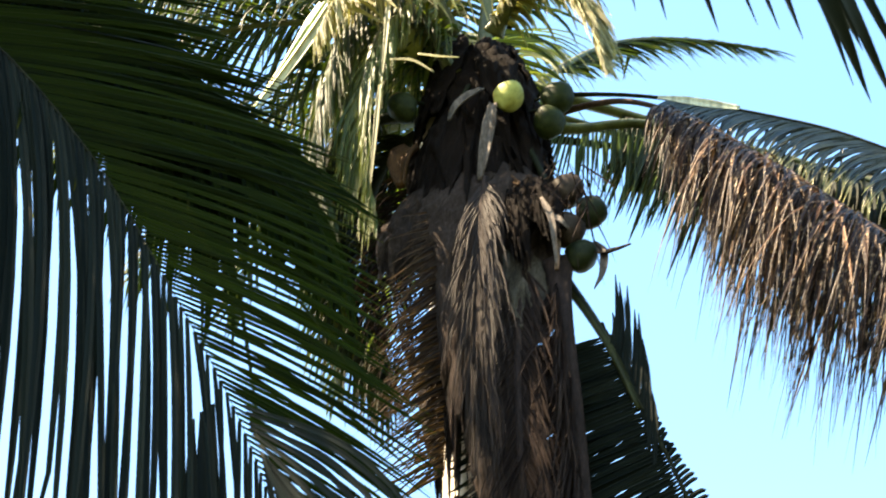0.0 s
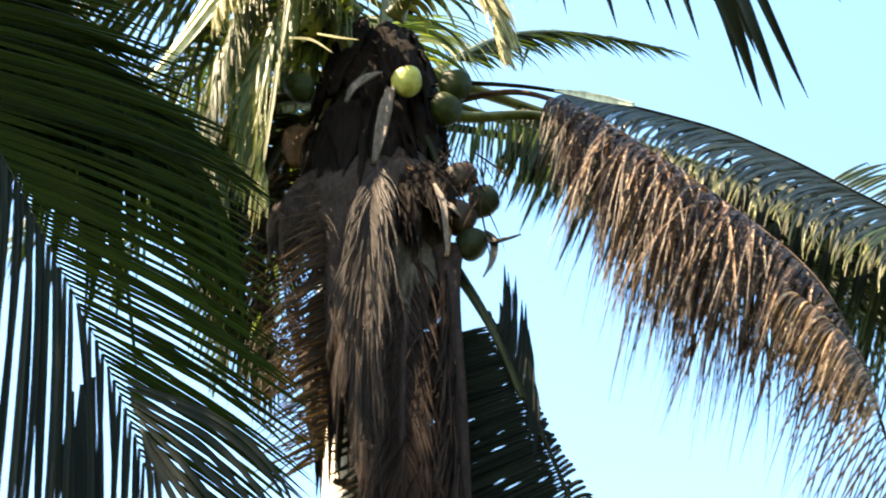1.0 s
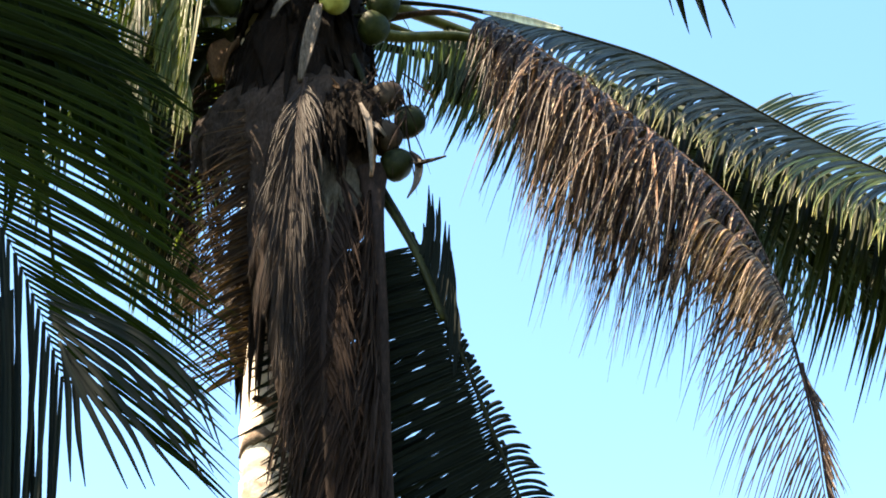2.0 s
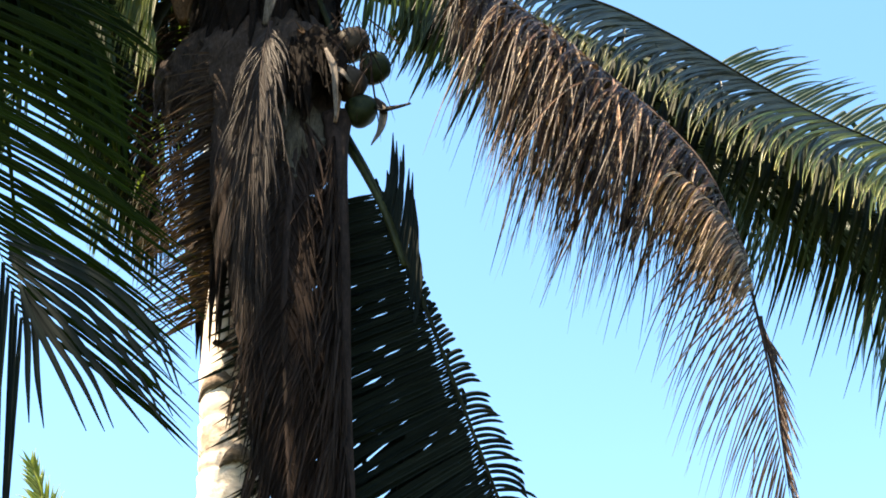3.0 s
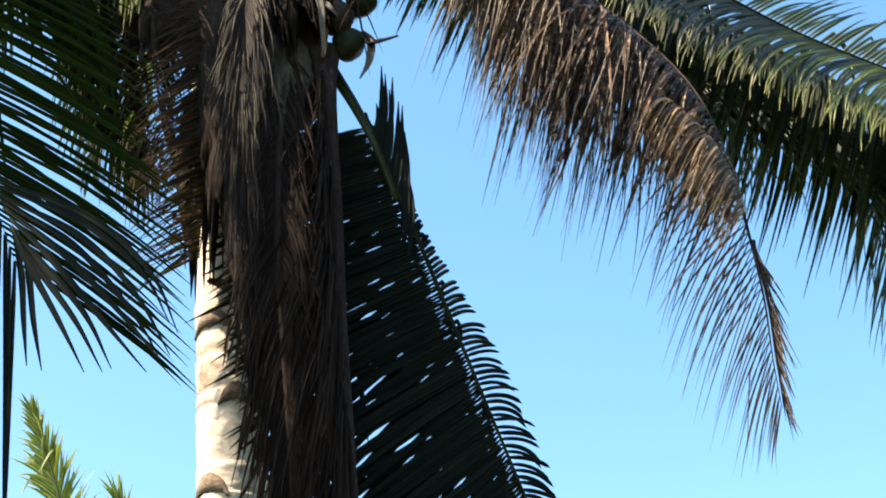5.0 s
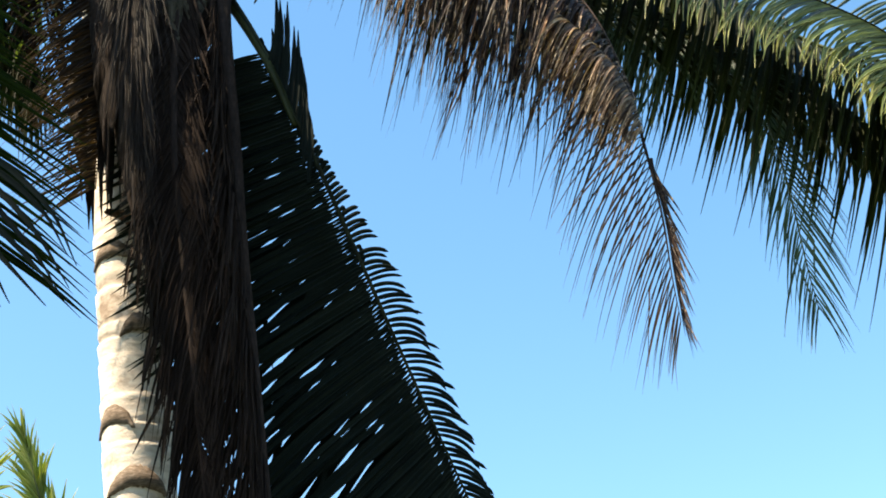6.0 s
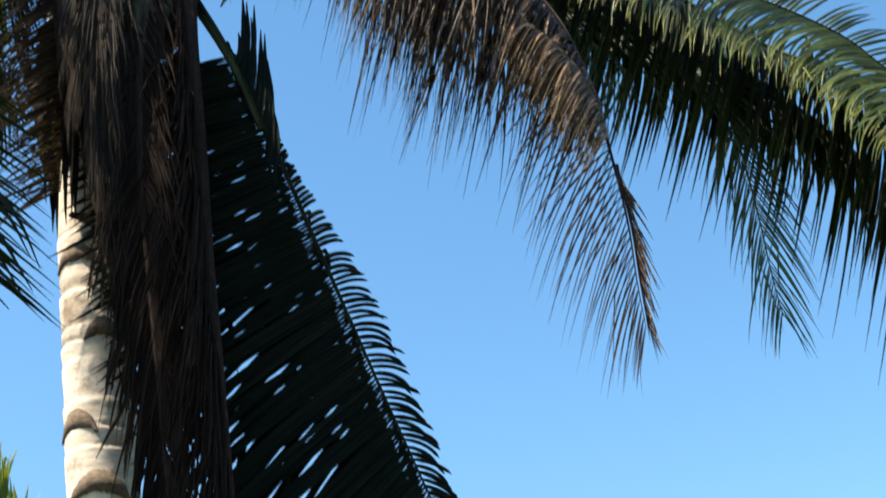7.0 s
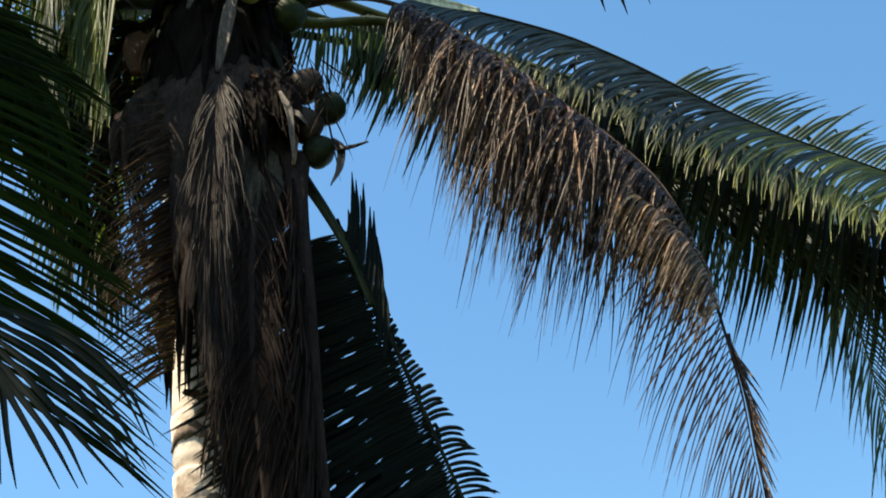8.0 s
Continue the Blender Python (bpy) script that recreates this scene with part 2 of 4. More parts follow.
def part(name, verts, faces, mat, parent, label="", at=None, uv=None, kind="", smooth=True):
    """ONE mesh object under a thing or a part; verts are places in the world."""
    verts = np.asarray(verts, dtype=float)
    at = np.asarray(verts[0] if at is None else at, dtype=float)
    me = bpy.data.meshes.new(name)
    me.from_pydata((verts - at).tolist(), [], faces)
    if uv is not None:
        layer = me.uv_layers.new(name="UVMap")
        loops = np.empty(len(me.loops), dtype=np.int32)
        me.loops.foreach_get("vertex_index", loops)
        layer.data.foreach_set("uv", np.asarray(uv, dtype=np.float32)[loops].ravel())
    if smooth:
        me.polygons.foreach_set("use_smooth", [True] * len(me.polygons))
    me.materials.append(mat)
    ob = new(name, me)
    ORIGIN[ob.name] = Vector(at)
    if parent is not None:
        ob.parent = parent
        ob.location = Vector(at) - ORIGIN[parent.name]
    else:
        ob.location = at
    return tagged(ob, label, kind=kind)


def spline(way, n):
    """A smooth line through the places in way, evenly stepped (Catmull-Rom)."""
    p = np.array(way, dtype=float)
    p = np.vstack([2 * p[0] - p[1], p, 2 * p[-1] - p[-2]])
    out = []
    for i in range(1, len(p) - 2):
        s = np.linspace(0, 1, 24, endpoint=i == len(p) - 3)[:, None]
        a, b, c, d = p[i - 1], p[i], p[i + 1], p[i + 2]
        out.append(0.5 * (2 * b + (c - a) * s + (2 * a - 5 * b + 4 * c - d) * s ** 2 + (3 * b - a - 3 * c + d) * s ** 3))
    out = np.vstack(out)
    run = np.r_[0, np.cumsum(np.linalg.norm(np.diff(out, axis=0), axis=1))]
    at = np.linspace(0, run[-1], n)
    return np.stack([np.interp(at, run, out[:, k]) for k in range(3)], axis=1), run[-1]


def unit(v):
    v = np.asarray(v, dtype=float)
    return v / np.maximum(np.linalg.norm(v, axis=-1, keepdims=True), 1e-9)


def frames_along(line, first=(0, 0, 1)):
    """Tangents and carried normals along a line."""
    tan = unit(np.gradient(line, axis=0))
    nor = np.empty_like(tan)
    k = np.array(first, dtype=float)
    if abs(unit(k) @ tan[0]) > 0.95:
        k = np.array((0.0, -1.0, 0.3))
    for i, t in enumerate(tan):
        k = unit(k - t * (k @ t))
        nor[i] = k
    return tan, nor


def tube(line, radius, sides=8, flat=1.0, wobble=0.0, first=(0, 0, 1), rng=None):
    """Vertices and faces of a closed tube; radius may differ along it, flat squashes it along its normal."""
    tan, nor = frames_along(line, first)
    side = np.cross(tan, nor)
    r = np.broadcast_to(np.asarray(radius, dtype=float), (len(line),))
    ang = np.linspace(0, 2 * np.pi, sides, endpoint=False)
    ring = line[:, None] + r[:, None, None] * (np.cos(ang)[None, :, None] * side[:, None] + flat * np.sin(ang)[None, :, None] * nor[:, None])
    if wobble and rng is not None:
        ring = ring + rng.normal(0, wobble, ring.shape)
    v = ring.reshape(-1, 3)
    n = len(line)
    f = [(i * sides + j, i * sides + (j + 1) % sides, (i + 1) * sides + (j + 1) % sides, (i + 1) * sides + j) for i in range(n - 1) for j in range(sides)]
    f += [tuple(range(sides - 1, -1, -1)), tuple(range((n - 1) * sides, n * sides))]
    return v, f


def leaflets(root, out, across, length, width, hang, down, rng, steps=8, curl=0.5, broken=0.06, fold=0.35, twist=0.5, full=0.35, neck=(0.45, 0.16)):
    """Strips that leave root along out and bend towards down as they run on. Returns (m, stations, 3, 3) vertices."""
    m = len(root)
    d, p = unit(out), root.copy()
    step = (length / steps)[:, None]
    snap = np.where(rng.random(m) < broken, rng.integers(2, steps - 1, m), 99)
    sway = rng.normal(0, curl, (m, 3)) * 0.35
    twist = rng.normal(0, twist, m)
    rows = []
    for s in range(steps + 1):
        u = s / steps
        w = width * (neck[0] + (1 - neck[0]) * min(1, u / neck[1])) * (1 - max(0, (u - full) / (1 - full)) ** 1.35 * 0.93)
        a = unit(across - d * np.sum(across * d, axis=1, keepdims=True))
        b = np.cross(d, a)
        tw = (twist * u)[:, None]
        a, b = a * np.cos(tw) + b * np.sin(tw), b * np.cos(tw) - a * np.sin(tw)
        keel = p - b * (w * fold)[:, None]
        rows.append(np.stack([p - a * w[:, None] * 0.5, keel, p + a * w[:, None] * 0.5], axis=1))
        pull = hang[:, None] * step * (0.35 + 1.3 * u)
        d = unit(d + down * pull + sway * step)
        crack = (snap == s)[:, None]
        d = np.where(crack, unit(d * 0.25 + down + rng.normal(0, 0.25, (m, 3))), d)
        p = p + d * step
    return np.stack(rows, axis=1)


STRIP = [(3 * s + k, 3 * s + k + 1, 3 * s + k + 4, 3 * s + k + 3) for s in range(8) for k in (0, 1)]
STRIP_UV = [(k / 2, s / 8) for s in range(9) for k in range(3)]


def frond(palm, way, leaf, stem, label, n=80, length=0.9, width=0.036, start=0.16, sweep=(62, 28), hang=(3.0, 5.0), down=(0, 0, -1),
          rows=None, scale=(1, 1), thick=0.045, base=0.55, tail=0.35, ragged=0.12, missing=0.04, broken=0.06, curl=0.5, lift=10.0, seed=1, single=True, stiff=(1, 1), thin=(0, 0), twist=0.5, lean_end=None, slim=(1, 1), begin=(0, 0), sweep_far=None, slender=0.45, jitter=0.7, full=0.35, count=(1, 1), sparse=(1, 1), neck=(0.45, 0.16), uneven=0.5, far_leaf=None, far_size=None, late=None):
    """A palm leaf: a tapered stalk and midrib with two rows of folded leaflets."""
    rng = np.random.default_rng(seed)
    line, run = spline(way, 90)
    u = np.linspace(0, 1, 90)
    radius = thick * (0.12 + 0.88 * (1 - u) ** 0.9) * (1 + 0.8 * np.exp(-u / 0.05))
    v, f = tube(line, radius, 8, 0.62)
    rib = part("frond", v, f, stem, palm, label, at=line[0])
    tan, nor = frames_along(line)
    for r in (0, 1):
        m = int(n * count[r])
        if not m:
            continue
        k = np.linspace(start, 0.995, m) + rng.normal(0, 0.3 * jitter / m, m)
        k = k[rng.random(m) > missing + thin[r]]
        k = k[(k < sparse[0]) | (rng.random(len(k)) < sparse[1])]
        k = k[k > begin[r]]
        k = rng.permutation(np.clip(k, start * 0.98, 1))
        at = np.stack([np.interp(k, u, line[:, c]) for c in range(3)], axis=1)
        t = unit(np.stack([np.interp(k, u, tan[:, c]) for c in range(3)], axis=1))
        nn = unit(np.stack([np.interp(k, u, nor[:, c]) for c in range(3)], axis=1))
        if rows is None:
            s = np.cross(t, nn) * (1 if r else -1) + nn * math.tan(radians(lift))
        else:
            s = np.broadcast_to(np.array(rows[r], dtype=float), t.shape)
        s = unit(s - t * np.sum(s * t, axis=1, keepdims=True))
        q = (k - start) / (1 - start)
        bow = sweep_far if r and sweep_far else sweep
        angle = np.radians(bow[0] + (bow[1] - bow[0]) * q + rng.normal(0, 6 * jitter, len(k)))[:, None]
        out = t * np.cos(angle) + s * np.sin(angle) + rng.normal(0, 0.08 * jitter, t.shape)
        size = length * scale[r] * np.where(q < 0.35, base + (1 - base) * np.sin(q / 0.35 * math.pi / 2), 1 - (1 - tail) * (np.maximum(q - 0.35, 0) / 0.65) ** 1.6)
        if r and far_size:
            size = np.interp(q, np.linspace(0, 1, len(far_size)), far_size)
        size = size * (1 + rng.normal(0, ragged, len(k))).clip(0.35, 1.4)
        pull = rng.uniform(hang[0], hang[1], len(k)) / np.maximum(size, 0.2) * 0.8
        fall = unit(down)[None] if lean_end is None else unit(np.outer(1 - q, down) + np.outer(q, lean_end))
        wide = width * slim[r] * (1 + uneven * (rng.random(len(k)) - 0.5)) * (1 - slender * q)
        strips = leaflets(at, out, t, size, wide, pull * stiff[r], fall, rng, 8, curl, broken, twist=twist, full=full, neck=(0.6, 0.16) if r else neck)
        own = 150 if single else 0
        usual = far_leaf if r and far_leaf else leaf
        # near-row leaflets past late[0] along the midrib take the material late[1]
        is_outer = q + rng.normal(0, 0.08, len(q)) > (late[0] if late and not r else 9)
        for one, origin, aged in zip(strips[:own], at, is_outer):
            part("leaflet", one.reshape(-1, 3), STRIP, late[1] if aged else usual, rib, at=origin, uv=STRIP_UV, smooth=False)
        for aged in (False, True):
            rest = strips[own:][is_outer[own:] == aged]
            if len(rest):
                faces = [tuple(i * 27 + j for j in q4) for i in range(len(rest)) for q4 in STRIP]
                part("foliage", rest.reshape(-1, 3), faces, late[1] if aged else usual, rib, at=line[0], uv=STRIP_UV * len(rest), kind="stuff", smooth=False)
    return rib


def trunk(palm, foot, top, radius, lean=(0, 0), seed=3):
    """A ringed palm trunk with leaf scars, thicker at the foot."""
    rng = np.random.default_rng(seed)
    sides = 44
    height = top - foot[2]
    edges, z = [], 0.0
    while z < height:
        edges.append(z)
        z += rng.choice((0.09, 0.14, 0.2, 0.3)) * rng.uniform(0.85, 1.15)
    edges = np.array(edges + [height + 0.2])
    n = int(height / 0.0125)
    zs = np.linspace(0, height, n)
    ang = np.linspace(0, 2 * np.pi, sides, endpoint=False)
    tilt = rng.uniform(0, 2 * np.pi, len(edges))
    k = np.searchsorted(edges, zs, side="right") - 1
    verts, uvs = [], []
    for z, i in zip(zs, k):
        u = z / height
        wave = 0.022 * np.sin(ang + tilt[i]) + 0.01 * np.sin(2 * ang + 3 * tilt[i])
        q = np.clip((z - edges[i] + wave) / (edges[i + 1] - edges[i]), 0, 1)
        r = radius * (1.0 + 0.75 * math.exp(-z / 0.45) + 0.06 * (1 - u)) + 0.008 * (q - 0.4) - 0.007 * np.exp(-(q / 0.08) ** 2)
        r = r + 0.004 * np.sin(3 * ang + 1.7 * z) + rng.normal(0, 0.0012, sides)
        cx, cy = foot[0] + lean[0] * u * u, foot[1] + lean[1] * u * u
        verts.append(np.stack([cx + r * np.cos(ang), cy + r * np.sin(ang), np.full(sides, foot[2] + z)], axis=1))
        uvs.append(np.stack([ang / 6.2832, q], axis=1))
    v = np.concatenate(verts)
    f = [(a * sides + j, a * sides + (j + 1) % sides, (a + 1) * sides + (j + 1) % sides, (a + 1) * sides + j) for a in range(n - 1) for j in range(sides)]
    f.append(tuple(range((n - 1) * sides, n * sides)))
    return part("trunk", v, f, M_BARK, palm, "pale ringed trunk", at=foot, uv=np.concatenate(uvs))


def sheet(palm, name, mid, low, spread, mat, label="", seed=0, thick=0.012, bulge=0.10, ragged=0.12, cols=14, rows=18, narrow=0.45):
    """A leaf base or fibre mat: a bowed sheet from mid down to low, spread wide, with a ragged end."""
    rng = np.random.default_rng(seed)
    mid, low = np.array(mid, dtype=float), np.array(low, dtype=float)
    axis = unit(low - mid)
    face = np.array(spread[1], dtype=float)
    face = unit(face - axis * (face @ axis))
    side = np.cross(axis, face)
    length = np.linalg.norm(low - mid)
    end = 1 + rng.normal(0, ragged, cols + 1)
    grid = []
    for i in range(rows + 1):
        for j in range(cols + 1):
            u, w = i / rows, j / cols * 2 - 1
            wide = spread[0] * (narrow + (1 - narrow) * math.sin(math.pi * min(1, u * 1.15) ** 0.8 * 0.92))
            bow = bulge * (1 - w * w) * (0.4 + 0.6 * math.sin(math.pi * u)) + 0.02 * noise.noise(Vector((u * 6, w * 3, seed * 7.3)))
            grid.append(mid + axis * length * u * (end[j] if u > 0.6 else 1 + (end[j] - 1) * u / 0.6) + side * wide * 0.5 * w + face * (bow + 0.012 * rng.normal()))
    grid = np.array(grid)
    v = np.vstack([grid, grid - face * thick])
    c = cols + 1
    m = len(grid)
    f = []
    for i in range(rows):
        for j in range(cols):
            a = (i * c + j, i * c + j + 1, (i + 1) * c + j + 1, (i + 1) * c + j)
            f += [a, tuple(x + m for x in reversed(a))]
    rim = [i * c for i in range(rows + 1)] + [rows * c + j for j in range(1, c)] + [i * c + cols for i in range(rows - 1, -1, -1)] + list(range(cols - 1, 0, -1))
    f += [(a, b, b + m, a + m) for a, b in zip(rim, rim[1:] + rim[:1])]
    return part(name, v, f, mat, palm, label, at=mid)


def strands(palm, name, tops, length, mat, label, seed=0, width=0.006, sway=0.25):
    """Thin hanging fibres, joined."""
    rng = np.random.default_rng(seed)
    tops = np.array(tops, dtype=float)
    m = len(tops)
    out = unit(np.stack([rng.normal(0, 0.4, m), rng.normal(-0.1, 0.4, m), -np.ones(m)], axis=1))
    strips = leaflets(tops, out, unit(rng.normal(0, 1, (m, 3))), length * rng.uniform(0.4, 1.2, m), np.full(m, width), np.full(m, 1.5), np.array((0, 0, -1.0)), rng, 8, sway, 0.1)
    faces = [tuple(i * 27 + j for j in q4) for i in range(m) for q4 in STRIP]
    return part(name, strips.reshape(-1, 3), faces, mat, palm, label, at=tops[0], uv=STRIP_UV * m, kind="stuff", smooth=False)


def coconut(palm, at, size, mat, label, stalk_from, turn=(0, 0), seed=0):
    """A husked nut with three faint ridges, its calyx and the short stalk that holds it."""
    rng = np.random.default_rng(seed)
    rot = np.array(Euler((turn[0], turn[1], rng.uniform(0, 6))).to_matrix())
    v, f, nu, nv = [], [], 22, 14
    for i in range(nv + 1):
        th = math.pi * i / nv
        for j in range(nu):
            ph = 2 * math.pi * j / nu
            r = 0.5 * size * (1 + 0.05 * math.cos(3 * ph) * math.sin(th)) * (0.93 if th > 1.6 else 1.0)
            v.append((r * math.sin(th) * math.cos(ph), r * math.sin(th) * math.sin(ph), r * 1.16 * math.cos(th) - (0.05 * size if th > 2.7 else 0)))
    f = [(i * nu + j, (i + 1) * nu + j, (i + 1) * nu + (j + 1) % nu, i * nu + (j + 1) % nu) for i in range(nv) for j in range(nu)]
    nut = part("coconut", np.array(v) @ rot.T + np.array(at), f, mat, palm, label, at=at)
    petals, faces = [], []
    for j in range(6):
        a0 = j * math.pi / 3
        b = len(petals)
        for k, (dr, dz) in enumerate(((0.02, 0.60), (0.16, 0.585), (0.26, 0.53), (0.16, 0.565))):
            for s in (-1, 1):
                aa = a0 + s * (0.5 if k == 1 else 0.25 if k == 2 else 0.4)
                petals.append((dr * size * math.cos(aa), dr * size * math.sin(aa), dz * size + (0.02 * size if k < 3 else 0)))
        faces += [(b, b + 1, b + 3, b + 2), (b + 2, b + 3, b + 5, b + 4), (b + 4, b + 5, b + 7, b + 6), (b, b + 6, b + 7, b + 1)]
    part("calyx", np.array(petals) @ rot.T + np.array(at), faces, M_STEM_DEAD, nut, "dry scaly calyx", at=at, smooth=False)
    top = np.array((0, 0, 0.58 * size)) @ rot.T + np.array(at)
    line, _ = spline([top, top * 0.5 + np.array(stalk_from) * 0.5 + np.array((0, 0.16, 0.03)), stalk_from], 10)
    sv, sf = tube(line, 0.011, 6)
    part("fruit_stalk", sv, sf, M_STEM_SHADE, nut, "short green fruit stalk", at=top)
    return nut


def strap(palm, name, way, widths, mat, label, face=(0, -1, 0.3), thick=0.01, cup=0.3):
    """A woody bract: a cupped, pointed band along a line."""
    line, _ = spline(way, 22)
    tan, nor = frames_along(line, face)
    side = np.cross(tan, nor)
    u = np.linspace(0, 1, 22)
    w = np.interp(u, np.linspace(0, 1, len(widths)), widths)
    cols = 7
    top = []
    for i in range(22):
        for j in range(cols):
            s = j / (cols - 1) * 2 - 1
            top.append(line[i] + side[i] * w[i] * 0.5 * s + nor[i] * cup * w[i] * s * s)
    top = np.array(top)
    back = top - np.repeat(nor, cols, axis=0) * thick
    m = len(top)
    f = []
    for i in range(21):
        for j in range(cols - 1):
            a = (i * cols + j, i * cols + j + 1, (i + 1) * cols + j + 1, (i + 1) * cols + j)
            f += [a, tuple(x + m for x in reversed(a))]
    rim = [i * cols for i in range(22)] + [21 * cols + j for j in range(1, cols)] + [i * cols + cols - 1 for i in range(20, -1, -1)] + list(range(cols - 2, 0, -1))
    f += [(a, b, b + m, a + m) for a, b in zip(rim, rim[1:] + rim[:1])]
    return part(name, np.vstack([top, back]), f, mat, palm, label, at=line[0])


# ---------------------------------------------------------------- setting
def ground():
    n = 48
    xs = np.sign(np.linspace(-1, 1, n)) * np.abs(np.linspace(-1, 1, n)) ** 3 * 1500
    v = [(x, y, 0.25 * noise.noise(Vector((x * 0.05, y * 0.05, 0))) - 0.15 if abs(x) + abs(y) > 12 else 0.0) for y in xs for x in xs]
    f = [(j * n + i, j * n + i + 1, (j + 1) * n + i + 1, (j + 1) * n + i) for j in range(n - 1) for i in range(n - 1)]
    return tagged(part("ground", v, f, M_SOIL, None, at=(0, 0, 0)), "uneven grassy ground under the palms", "ground", kind="structure")


ground()

